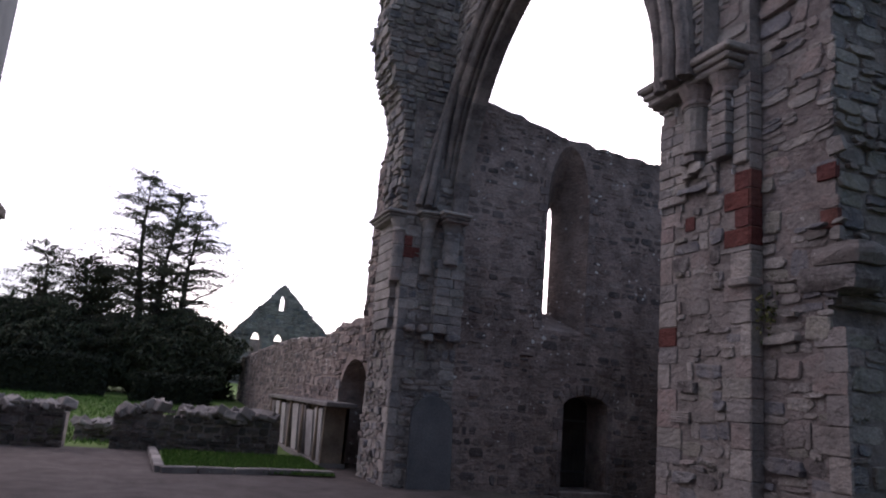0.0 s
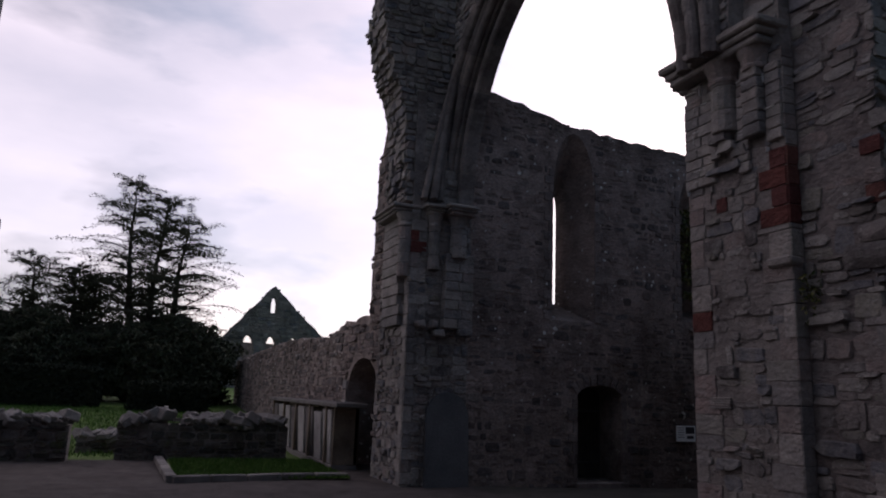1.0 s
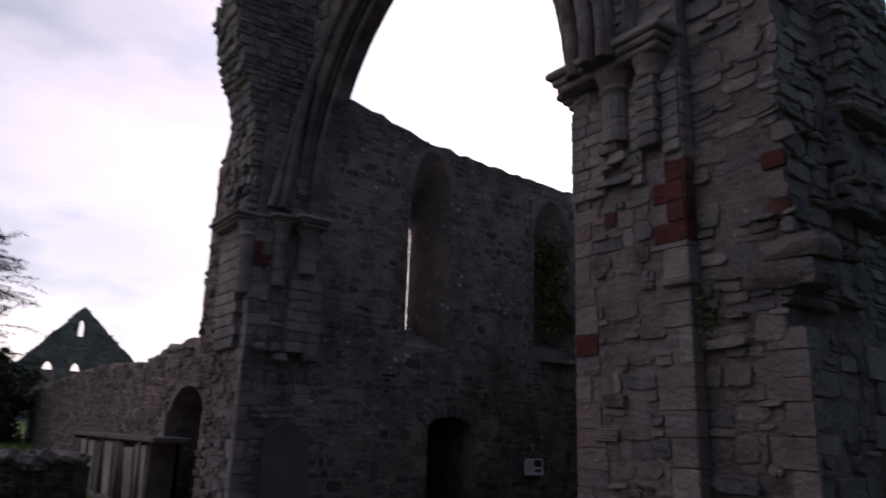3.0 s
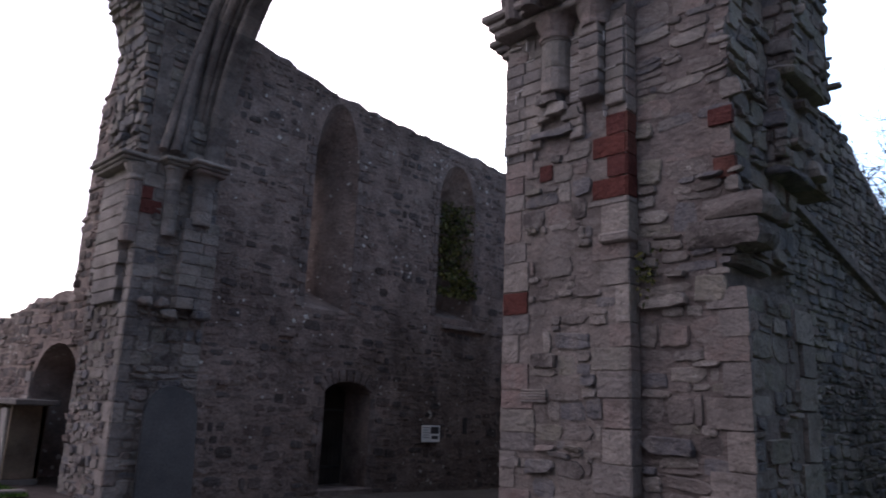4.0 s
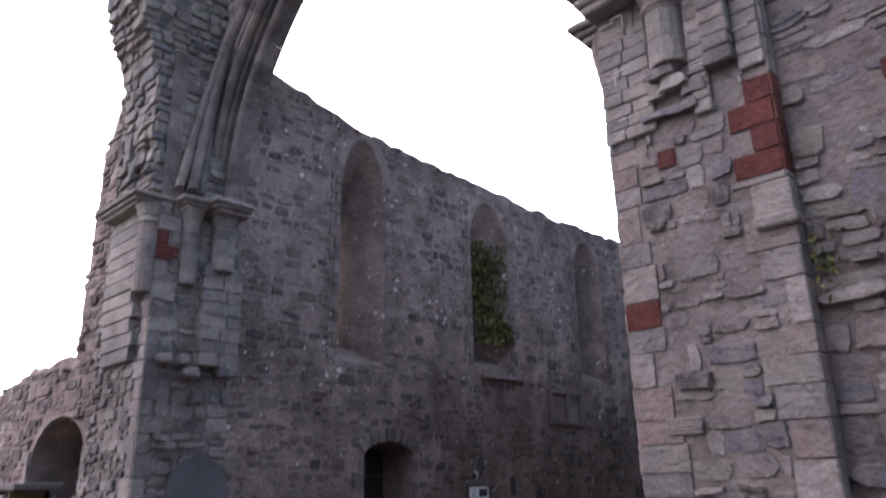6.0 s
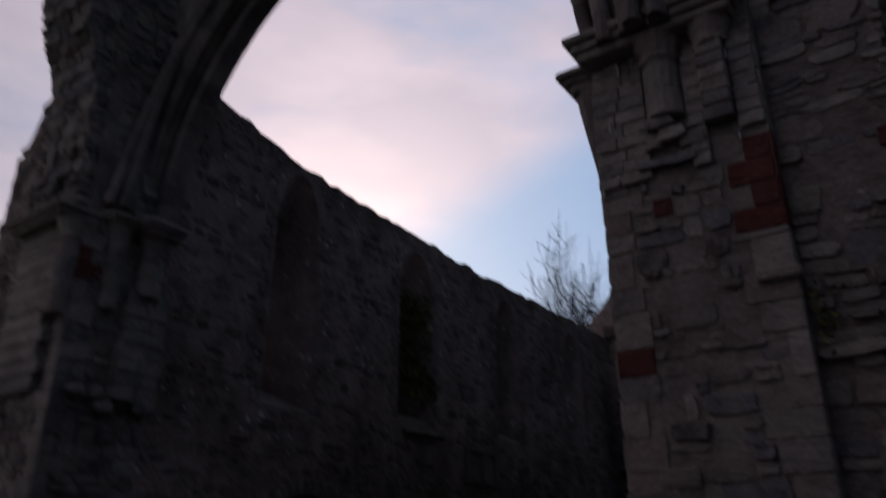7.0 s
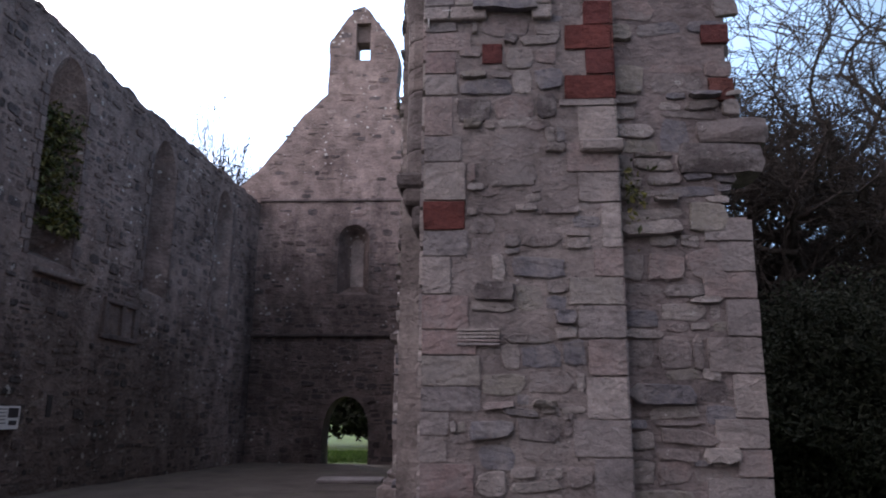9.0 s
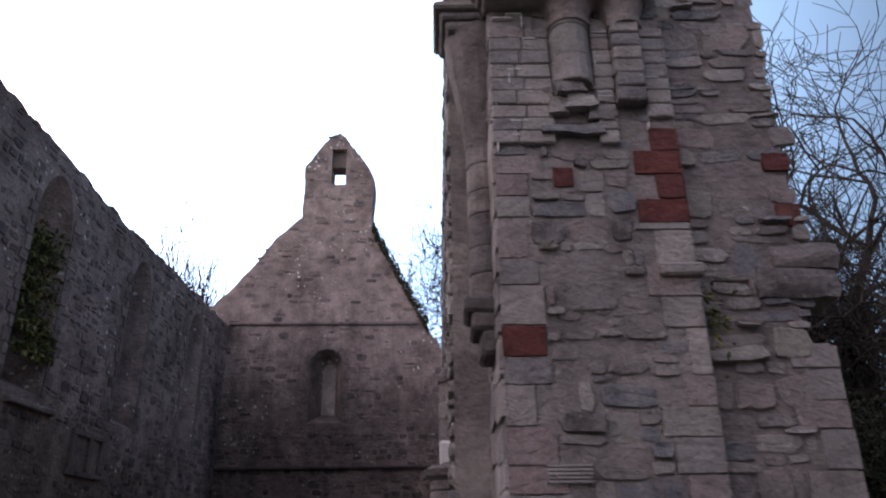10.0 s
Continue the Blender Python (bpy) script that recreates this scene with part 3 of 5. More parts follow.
door_loop = segment(3.32, 4.62, -0.2, 2.15, 2.42)
holes_s.append((door_loop, door_loop))
slot = [(7.78, 1.28), (7.98, 1.28), (7.98, 1.66), (7.88, 1.76), (7.78, 1.66)]
top_s = [(-1.3, 9.9), (0.6, 9.72), (1.9, 9.46), (3.1, 9.17), (4.0, 9.12), (7.0, 8.98), (10.0, 8.86), (14.0, 8.9), (19.9, 9.0)]
outer_s = [(0.3, -0.6), (20.5, -0.6), (20.5, 9.0)] + ragged([(19.9, 9.0), (17.0, 8.95), (14.0, 8.9), (10.0, 8.86), (7.0, 8.98), (4.0, 9.12), (3.1, 9.17), (1.9, 9.46), (0.6, 9.72), (0.3, 9.78)], rng, 0.25, 0.06)
wall_south = slab_wall("wall_south", face_s, outer_s, holes_s, 1.2, mat_render)
tagged(wall_south, "roofless rubble nave wall pierced by deep lancet windows", "wall", kind="structure")

# ---- the west gable ----
GY = 19.5
face_w = Face((0, GY, 0), (1, 0, 0), (0, -1, 0))
gwin = segment(-5.33, -4.2, 5.55, 7.55, 8.12)
gwin_back = segment(-4.87, -4.67, 6.1, 7.4, 7.6)
gdoor = pointed(-4.85, 1.6, -0.7, 0.9, 1.98)
bell = [(-4.98, 14.68), (-4.42, 14.68), (-4.42, 16.25), (-4.98, 16.25)]
roof_l = [(-3.36, 13.1), (-3.3, 14.9), (-3.75, 15.75), (-4.45, 16.75), (-4.7, 16.95), (-5.0, 16.9), (-5.35, 16.45), (-6.02, 15.45), (-6.0, 13.3), (-6.9, 12.5), (-7.6, 11.4), (-8.5, 10.3), (-9.5, 9.3)]
outer_w = [(-9.5, -0.9), (0.4, -0.9), (0.4, 7.4)] + ragged([(-0.3, 7.3), (-1.35, 9.15), (-2.4, 11.2), (-3.36, 13.1)], rng, 0.3, 0.06) + ragged(roof_l, rng, 0.35, 0.05)[1:]
wall_west = slab_wall("wall_west", face_w, outer_w, [(gwin, gwin_back), (gdoor, gdoor), (bell, bell)], 1.0, mat_render)
tagged(wall_west, "rubble west gable with a bellcote, a window and a door", "wall", kind="structure")

# ---- the north nave wall, seen at its end and outside ----
TOP_N = [(1.4, 8.3), (6.0, 8.2), (9.6, 8.2), (11.3, 7.55), (13.9, 6.5), (16.5, 5.3), (19.5, 5.0)]
top_n = line_at(TOP_N)
outer_n = [(1.4, -0.6), (19.5, -0.6)] + ragged(TOP_N[::-1], random.Random(5), 0.3, 0.06)
wall_north = slab_wall("wall_north", Face((0.6, 0, 0), (0, 1, 0), (1, 0, 0)), outer_n, [], 1.32, mat_mortar)
tagged(wall_north, "thick rubble north wall of the roofless nave", "wall", kind="structure")

# ---- the south-west crossing pier and the transept wall ----
face_p = Face((-8.35, 0, 0), (0, 1, 0), (1, 0, 0))
bm = box_bm(-10.0, -8.35, -1.23, 0.3, -0.4, 9.3)
pier_sw = tagged(link_bm("pier_south_west", bm, mat_mortar), "rubble crossing pier with broken wall shafts", "pier", kind="structure")

face_t = Face((0, -1.2, 0), (1, 0, 0), (0, -1, 0))
door2 = segment(-13.3, -10.5, -0.4, 2.1, 2.95, 10)
top_t = [(-40.0, 3.6), (-30.0, 3.9), (-22.0, 3.98), (-16.0, 3.75), (-13.9, 4.05), (-11.5, 4.05), (-11.42, 8.05), (-10.75, 9.3), (-10.0, 10.5)]
outer_t = [(-40, -0.5), (-10.0, -0.5)] + ragged(top_t[::-1], rng, 0.3, 0.07)
wall_transept = slab_wall("wall_transept", face_t, outer_t, [(door2, door2)], 1.0, mat_render)
tagged(wall_transept, "ruined rubble transept wall with an arched doorway", "wall", kind="structure")

# ---- the dark range behind the transept doorway ----
bm = box_bm(-16.5, -9.6, 2.3, 2.9, -0.4, 4.0)
box_bm(-17.0, -16.4, -0.2, 2.9, -0.4, 4.0, 0, bm)
box_bm(-17.0, -9.6, -0.2, 2.9, 3.6, 4.0, 0, bm)
tagged(link_bm("wall_range", bm, mat_mortar_dark), "dark vaulted room behind the transept doorway", "wall", kind="structure")

# ---- the crossing arch ----
ARC_L, ARC_R, SPRING, ARC_RAD = -8.14, -0.42, 6.5, 4.9


def arch_point(t, off=0.0):
    """Along the pointed arch from the south springing (0) to the north one (1), off metres outside its line."""
    cx = ARC_L + ARC_RAD if t <= 0.5 else ARC_R - ARC_RAD
    apex = math.acos((ARC_RAD - (ARC_R - ARC_L) / 2) / ARC_RAD)
    a = apex * (t * 2 if t <= 0.5 else (1 - t) * 2)
    r = ARC_RAD + off
    s = -1 if t <= 0.5 else 1
    return cx + s * r * math.cos(a), SPRING + r * math.sin(a)


face_a = Face((0, -0.26, 0), (1, 0, 0), (0, -1, 0))
inner = [arch_point(k / 40, 0.62) for k in range(41)]
outer_a = [(-10.0, 6.5), (-10.0, 12.6), (-7.0, 13.6), (-4.0, 13.9), (-1.0, 13.6), (0.75, 13.2), (0.75, 6.5)]
spandrel = slab_wall("wall_over_arch", face_a, (outer_a + inner[::-1])[::-1], [], 0.5, mat_mortar)
tagged(spandrel, "rubble tower wall over the crossing arch", "wall", kind="structure")
rng = random.Random(8)
face_sa = Face((-8.45, 0, 0), (0, 1, 0), (1, 0, 0))
edge_sa = ragged([(-0.3, 13.7), (-2.15, 13.4), (-2.05, 12.1), (-2.15, 11.0), (-1.9, 10.1), (-1.6, 9.2), (-1.4, 8.4), (-1.32, 7.4), (-1.3, 6.5)], rng, 0.16, 0.07)
chunk = slab_wall("wall_over_south_arch", face_sa, ([(-0.3, 6.5)] + edge_sa)[::-1], [], 1.4, mat_mortar)
tagged(chunk, "broken springing of the fallen south crossing arch", "wall", kind="structure")

# ---- the north-west crossing pier ----
bm = box_bm(-0.35, 1.3, 0.0, 1.5, -0.4, 6.9)
box_bm(0.4, 1.3, 0.0, 1.5, 6.9, 12.9, 0, bm)
pier_nw = tagged(link_bm("pier_north_west", bm, mat_mortar), "tall rubble crossing pier with red sandstone patches", "pier", kind="structure")
bm = box_bm(1.3, 2.40, 0.18, 1.75, -0.4, 3.1)
box_bm(1.3, 2.2, 0.18, 1.75, 3.1, 3.45, 0, bm)
box_bm(1.3, 2.33, 0.18, 1.7, 3.45, 10.2, 0, bm)
pier_nw_side = tagged(link_bm("pier_stub", bm, mat_mortar_dark), "broken rubble stub of the transept wall beside the pier", "pier", kind="structure")

# ---- the south-east crossing pier ----
# slate colour on this core puts the pier's backlit shade into the material
bm = box_bm(-10.2, -8.4, -13.0, -10.5, -0.4, 12.0)
pier_se = tagged(link_bm("pier_south_east", bm, mat_slate_and_shade), "rubble crossing pier beyond the gravel, coloured dark as a silhouette", "pier", kind="structure")

# ---- unseen plain walls added behind the walk, closing the crossing to cut low light ----
for name, label, (x0, x1, y0, y1, z1) in (
        ("pier_north_east", "unseen plain rubble pier added to block low light", (-0.35, 1.4, -12.6, -10.6, 12.0)),
        ("wall_transept_east", "unseen plain east wall added to block low light", (1.4, 16.2, -12.4, -11.4, 8.5)),
        ("wall_transept_north", "unseen plain end wall added to block low light", (15.2, 16.2, -11.4, -0.4, 9.5)),
        ("wall_choir_north", "unseen plain choir-side wall added to block low light", (-0.2, 0.9, -26.0, -12.6, 8.5)),
        ("wall_choir_east", "unseen plain far gable added to block low light", (-10.0, 0.9, -27.0, -26.0, 11.0))):
    tagged(link_bm(name, box_bm(x0, x1, y0, y1, -0.4, z1), mat_mortar), label, "wall", kind="structure")


# ---- masonry of the walls: the stones one by one ----
def jamb_blocks(face, loop, rng, v0, v1, meshes, parent, out=0.03):
    """Dressed stones up both sides of an opening."""
    us = [u for u, _ in loop]
    for side, u in ((-1, min(us)), (1, max(us))):
        v, k = v0, rng.randint(0, 1)
        while v < v1 - 0.1:
            h = min(rng.uniform(0.2, 0.32), v1 - v)
            w = (0.15, 0.27)[k % 2] * rng.uniform(0.85, 1.1)
            ob = new("jamb_stone", rng.choice(meshes))
            ob.parent = parent
            ob.matrix_basis = face.matrix(u + side * w / 2, v + h / 2, w - 0.012, h - 0.012, out)
            v, k = v + h, k + 1


rng = random.Random(21)
loops_s = [h[0] for h in holes_s]
frame_s = [(9.4, 3.02), (11.0, 3.02), (11.0, 3.9), (9.4, 3.9)]
ledge_s = [(6.83, 3.95), (8.5, 3.95), (8.5, 4.08), (6.83, 4.08)]
stones = courses(0.3, 19.5, -0.4, 9.5, gap_of([*loops_s, slot, frame_s, ledge_s], 0.17), line_at(top_s), rng, (0.11, 0.29), (0.16, 0.46), 0.06)
stones = [q for q in stones if rng.random() > 0.26]
lay(face_s, stones, wall_south, rng, 300, lambda s: (s[0] - 2.5) ** 2 + (s[1] - 3.0) ** 2, (-0.004, 0.026), MESH_NAVE, None, mat_nave_far)
for loop, (cu, w, v0, vs, va) in zip(loops_s, LANCETS):
    jamb_blocks(face_s, loop, rng, v0, vs + 0.5, MESH_JAMB, wall_south)
jamb_blocks(face_s, door_loop, rng, 0.0, 2.1, MESH_JAMB, wall_south)
for k in range(9):
    a = math.pi * (0.12 + 0.76 * (k + 0.5) / 9)
    u, v = 3.97 + 0.80 * math.cos(a), 2.12 + 0.44 * math.sin(a)
    ob = new("voussoir", rng.choice(MESH_JAMB))
    ob.parent = wall_south
    m = face_s.matrix(0, 0, 0.15, 0.26, 0.04)
    m.translation = (0, 0, 0)
    ob.matrix_basis = Matrix.Translation(face_s.at(u, v)) @ Matrix.Rotation(-(math.pi / 2 - a) * 0.55, 4, "X") @ m
# sloping sills, blocked windows behind the splays
for k, (cu, w, v0, vs, va) in enumerate(LANCETS):
    if k == 0:
        continue
    b = bmesh.new()
    for (u, v) in pointed(cu, w * 0.75, v0 + 0.3, vs, va - 0.35):
        b.verts.new(face_s.at(u, v, -0.75))
    b.faces.new(b.verts)
    e = bmesh.ops.extrude_face_region(b, geom=b.faces[:])
    bmesh.ops.translate(b, vec=(-0.2, 0, 0), verts=[x for x in e["geom"] if isinstance(x, bmesh.types.BMVert)])
    bmesh.ops.recalc_face_normals(b, faces=b.faces)
    part("window_blocking", b, mat_render, wall_south, "rubble blocking of a lancet")
part("string_course", box_bm(-8.36, -8.22, 6.85, 8.48, 3.96, 4.06, 0.02, None, 0.02, rng), mat_jamb, wall_south)
for y0, y1, z0, z1 in ((9.42, 10.98, 3.78, 3.9), (9.42, 9.6, 3.1, 3.78), (10.2, 10.35, 3.1, 3.78), (10.8, 10.98, 3.1, 3.78), (9.36, 11.04, 2.98, 3.1)):
    part("frame_stone", box_bm(-8.36, -8.27, y0, y1, z0, z1, 0.015, None, 0.008, rng), mat_jamb, wall_south)
# the wall is not cut here: a near-black panel gives the slot's shade
part("slot", box_bm(-8.36, -8.335, 7.8, 7.96, 1.3, 1.72), mat_door, wall_south, "dark panel painting the shade of a narrow wall slot")
door_1 = tagged(empty("door_1", (-9.3, 3.3, 0.05)), "dark plank door closed in the wall passage", "door", kind="structure")
for k in range(12):
    part("plank", box_bm(-0.03, 0.03, 0.0 + k * 0.11, 0.105 + k * 0.11, 0.0, 2.5, 0.006), mat_door, door_1)
for z in (0.4, 1.7):
    part("strap", box_bm(0.03, 0.045, 0.06, 1.26, z, z + 0.06), mat_ink, door_1)
part("threshold", box_bm(-9.7, -8.18, 3.25, 4.7, -0.1, 0.09, 0.02), mat_jamb, wall_south, "pale stone door sill")

# west gable
rng = random.Random(22)
top_w = [(0.4, 7.4), (-0.3, 7.3), (-1.35, 9.15), (-2.4, 11.2), (-3.3, 13.1), (-3.31, 14.9), (-3.75, 15.75), (-4.45, 16.75), (-5.0, 16.9), (-5.35, 16.45), (-6.0, 15.4), (-6.01, 13.3), (-6.9, 12.5), (-7.6, 11.4), (-8.5, 10.3), (-9.5, 9.3)]
stones = courses(-8.4, -0.7, -0.5, 16.9, gap_of([gwin, gdoor, bell], 0.12), line_at(top_w), rng, (0.14, 0.28), (0.2, 0.5), 0.055)
stones = [q for q in stones if rng.random() < (0.9 if q[1] < 5.2 else 0.28)]
lay(face_w, stones, wall_west, rng, 120, lambda s: (s[0] + 5) ** 2 + (s[1] - 3) ** 2, (-0.004, 0.03), MESH_NAVE, None, mat_nave_far)
jamb_blocks(face_w, gwin, rng, 5.6, 7.6, MESH_JAMB, wall_west)
jamb_blocks(face_w, gdoor, rng, -0.3, 1.0, MESH_JAMB, wall_west)
for k in range(11):
    a = math.pi * (k + 0.5) / 11
    ob = new("voussoir", rng.choice(MESH_JAMB))
    ob.parent = wall_west
    m = face_w.matrix(0, 0, 0.17, 0.22, 0.05)
    m.translation = (0, 0, 0)
    ob.matrix_basis = Matrix.Translation(face_w.at(-4.765 + 0.68 * math.cos(a), 7.55 + 0.68 * math.sin(a))) @ Matrix.Rotation(math.pi / 2 - a, 4, "Y") @ m
part("string_course", box_bm(-8.35, -0.75, GY - 0.13, GY + 0.02, 4.02, 4.14, 0.02, None, 0.02, rng), mat_jamb, wall_west)
part("gable_offset", box_bm(-8.35, -1.6, GY - 0.10, GY + 0.02, 9.0, 9.1, 0.02, None, 0.03, rng), mat_jamb, wall_west)
part("lintel", box_bm(-5.05, -4.35, GY + 0.25, GY + 0.9, 15.55, 16.3, 0.02), mat_jamb, wall_west)
part("window_blocking", box_bm(-5.1, -4.5, GY + 0.7, GY + 0.85, 5.9, 7.9), mat_mortar, wall_west, "rubble blocking of the window")

# north wall: its outer face in rubble with a string course, its inner face in rubble
rng = random.Random(23)
face_no = Face((0.6, 1.4, 0), (0, 1, 0), (1, 0, 0))
stones = courses(0.0, 18.0, -0.3, 8.6, lambda a, b: [], lambda u: top_n(u + 1.4), rng, (0.12, 0.28), (0.2, 0.55), 0.03)
lay(face_no, stones, wall_north, rng, 0, lambda s: s[0], (0.02, 0.06))
b = bmesh.new()
for uu, drop in ((0.5, 0.0), (15.0, 3.0)):
    for v, d in ((6.55, 0), (6.6, 0.14), (6.74, 0.14), (6.84, 0)):
        b.verts.new(face_no.at(uu, v - drop, d))
b.verts.ensure_lookup_table()
for i in range(3):
    b.faces.new([b.verts[j] for j in (i, i + 1, i + 5, i + 4)])
part("string_course", b, mat_mortar_dark, wall_north)
face_ni = Face((-0.72, 1.4, 0), (0, 1, 0), (-1, 0, 0))
stones = courses(0.0, 18.0, -0.4, 8.6, lambda a, b: [], lambda u: top_n(u + 1.4), rng, (0.12, 0.28), (0.2, 0.5), 0.03)
lay(face_ni, stones, wall_north, rng, 0, lambda s: s[0], (0.02, 0.05))

# south-west pier and transept wall
rng = random.Random(24)
stones = courses(-1.02, 0.3, -0.3, 9.2, lambda a, b: [], None, rng, (0.13, 0.3), (0.17, 0.45), 0.028)
lay(face_p, stones, pier_sw, rng, 180, lambda s: s[1], (0.008, 0.04))
v, k = -0.2, 0
while v < 6.3:
    h = rng.uniform(0.22, 0.36)
    w = (0.2, 0.4)[k % 2]
    ob = new("quoin", rng.choice(MESH_RED if 5.0 < v < 5.6 else MESH_PALE))
    ob.parent = pier_sw
    ob.matrix_basis = Face((-8.35, -1.23, 0), (0, 1, 0), (1, 0, 0)).matrix(w / 2 - 0.02, v + h / 2, w, h - 0.012, 0.03)
    ob = new("quoin", rng.choice(MESH_PALE))
    ob.parent = pier_sw
    ob.matrix_basis = Face((-8.35, -1.23, 0), (-1, 0, 0), (0, -1, 0)).matrix((0.6 - w) / 2, v + h / 2, 0.6 - w, h - 0.012, 0.03)
    v, k = v + h, k + 1
face_pe = Face((-8.35, -1.23, 0), (-1, 0, 0), (0, -1, 0))
stones = courses(0.3, 2.1, -0.3, 9.0, lambda a, b: [], None, rng, (0.10, 0.24), (0.15, 0.4), 0.028)
lay(face_pe, stones, pier_sw, rng, 120, lambda s: s[1], (0.015, 0.055))
stones = courses(-40, -10.3, -0.3, 9.3, gap_of([door2], 0.16), line_at(top_t), rng, (0.12, 0.28), (0.2, 0.55), 0.03)
lay(face_t, stones, wall_transept, rng, 200, lambda s: (s[0] + 11) ** 2, (0.005, 0.045), MESH_NAVE, None, mat_nave_far)
for side, u in ((1, -10.5), (-1, -13.3)):
    v, k = -0.1, 0
    while v < 2.3:
        h = rng.uniform(0.2, 0.3)
        w = (0.22, 0.42)[k % 2]
        ob = new("jamb_stone", rng.choice(MESH_PALE))
        ob.parent = wall_transept
        ob.matrix_basis = face_t.matrix(u + side * w / 2, v + h / 2, w, h - 0.012, 0.05)
        v, k = v + h, k + 1

# stones of the walls over the arches
rng = random.Random(25)
stones = [s for s in courses(-9.9, 0.75, 6.6, 13.2, gap_of([(inner + [(ARC_R, 6.0), (ARC_L, 6.0)])], 0.05), None, rng, (0.12, 0.26), (0.18, 0.5), 0.03)]
lay(face_a, stones, spandrel, rng, 150, lambda s: s[1], (0.015, 0.05))
edge_f = line_at([(z, y) for y, z in edge_sa[::-1]])
stones = []
v = 6.5
while v < 13.2:
    h = rng.uniform(0.12, 0.26)
    lo = max(-2.6, min(-1.4, edge_f(v + h / 2)))
    u = lo - rng.uniform(0.0, 0.12)
    while u < -0.4:
        w = rng.uniform(0.18, 0.45)
        stones.append((u + w / 2, v + h / 2, w - 0.02, h - 0.02))
        u += w
    v += h
lay(face_sa, stones, chunk, rng, 120, lambda s: s[1], (0.02, 0.06))
face_sb = Face((-8.45, -1.4, 0), (-1, 0, 0), (0, -1, 0))
for u, v, w, h in courses(0.0, 1.4, 6.5, 13.0, lambda a, b: [], None, rng, (0.14, 0.3), (0.2, 0.5), 0.02):
    y = max(-2.6, min(-1.4, edge_f(v)))
    ob = new("stone", rng.choice(MESH_RUBBLE))
    ob.parent = chunk
    ob.matrix_basis = Face((-8.45, y, 0), (-1, 0, 0), (0, -1, 0)).matrix(u, v, w, h, rng.uniform(0.02, 0.10))

# arch orders, voussoir by voussoir
rng = random.Random(26)


def order(parent, name, n, profile):
    """Arch stones with a moulded section: profile is a list of (off from the arch line, y)."""
    for k in range(n):
        t0, t1 = (k + 0.003) / n, (k + 0.997) / n
        b = bmesh.new()
        rings = []
        for t in (t0, (t0 + t1) / 2, t1):
            j = rng.uniform(-0.006, 0.006)
            rings.append([b.verts.new((arch_point(t, o + j)[0], y + j, arch_point(t, o + j)[1])) for o, y in profile])
        m = len(profile)
        for r0, r1 in zip(rings, rings[1:]):
            for i in range(m):
                b.faces.new((r0[i], r0[(i + 1) % m], r1[(i + 1) % m], r1[i]))
        b.faces.new(rings[0])
        b.faces.new(rings[-1])
        bmesh.ops.recalc_face_normals(b, faces=b.faces)
        part(name, b, mat_arch, parent)


arch = tagged(empty("crossing_arch"), "pointed sandstone crossing arch with moulded orders", "arch", kind="structure")


def roll(o, y, r, a0, a1, n=6):
    return [(o + r * math.cos(radians(a0 + (a1 - a0) * k / n)), y + r * math.sin(radians(a0 + (a1 - a0) * k / n))) for k in range(n + 1)]


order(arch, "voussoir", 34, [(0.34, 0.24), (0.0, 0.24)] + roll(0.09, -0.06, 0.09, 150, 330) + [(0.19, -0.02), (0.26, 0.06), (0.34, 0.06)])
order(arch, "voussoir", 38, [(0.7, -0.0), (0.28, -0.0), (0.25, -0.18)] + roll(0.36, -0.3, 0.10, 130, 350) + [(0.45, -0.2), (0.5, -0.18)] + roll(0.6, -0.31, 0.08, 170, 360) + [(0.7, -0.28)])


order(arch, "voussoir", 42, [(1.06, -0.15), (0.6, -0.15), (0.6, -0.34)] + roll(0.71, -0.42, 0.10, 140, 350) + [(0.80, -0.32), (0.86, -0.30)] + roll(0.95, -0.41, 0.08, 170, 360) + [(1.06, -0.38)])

# ribs that spring from the south-west pier and run into the outer order
for y_foot, o_foot, r in ((-1.02, 0.06, 0.085), (-0.80, 0.02, 0.10), (-0.60, 0.10, 0.07)):
    n = 9
    for k in range(n):
        b, rings = bmesh.new(), []
        for f in ((k + 0.006) / n, (k + 0.5) / n, (k + 0.994) / n):
            px, pz = arch_point(0.004 + 0.27 * f, o_foot + (0.92 - o_foot) * f ** 1.3)
            py = y_foot + (-0.36 - y_foot) * f ** 0.9
            rings.append([b.verts.new((px + r * math.cos(a), py + r * math.sin(a), pz + 0.3 * r * math.cos(a))) for a in [2 * math.pi * i / 10 for i in range(10)]])
        for r0, r1 in zip(rings, rings[1:]):
            for i in range(10):
                b.faces.new((r0[i], r0[(i + 1) % 10], r1[(i + 1) % 10], r1[i]))
        b.faces.new(rings[0])
        b.faces.new(rings[-1])
        bmesh.ops.recalc_face_normals(b, faces=b.faces)
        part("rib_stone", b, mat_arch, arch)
# ---- shafts, capitals and corbels ----
def lathe(pts, x, y, n=14, squash=1.0):
    b = bmesh.new()
    rings = [[b.verts.new((x + r * math.cos(2 * math.pi * k / n), y + r * squash * math.sin(2 * math.pi * k / n), z)) for k in range(n)] for r, z in pts]
    for r0, r1 in zip(rings, rings[1:]):
        for k in range(n):
            b.faces.new((r0[k], r0[(k + 1) % n], r1[(k + 1) % n], r1[k]))
    b.faces.new(rings[0][::-1])
    b.faces.new(rings[-1])
    return b


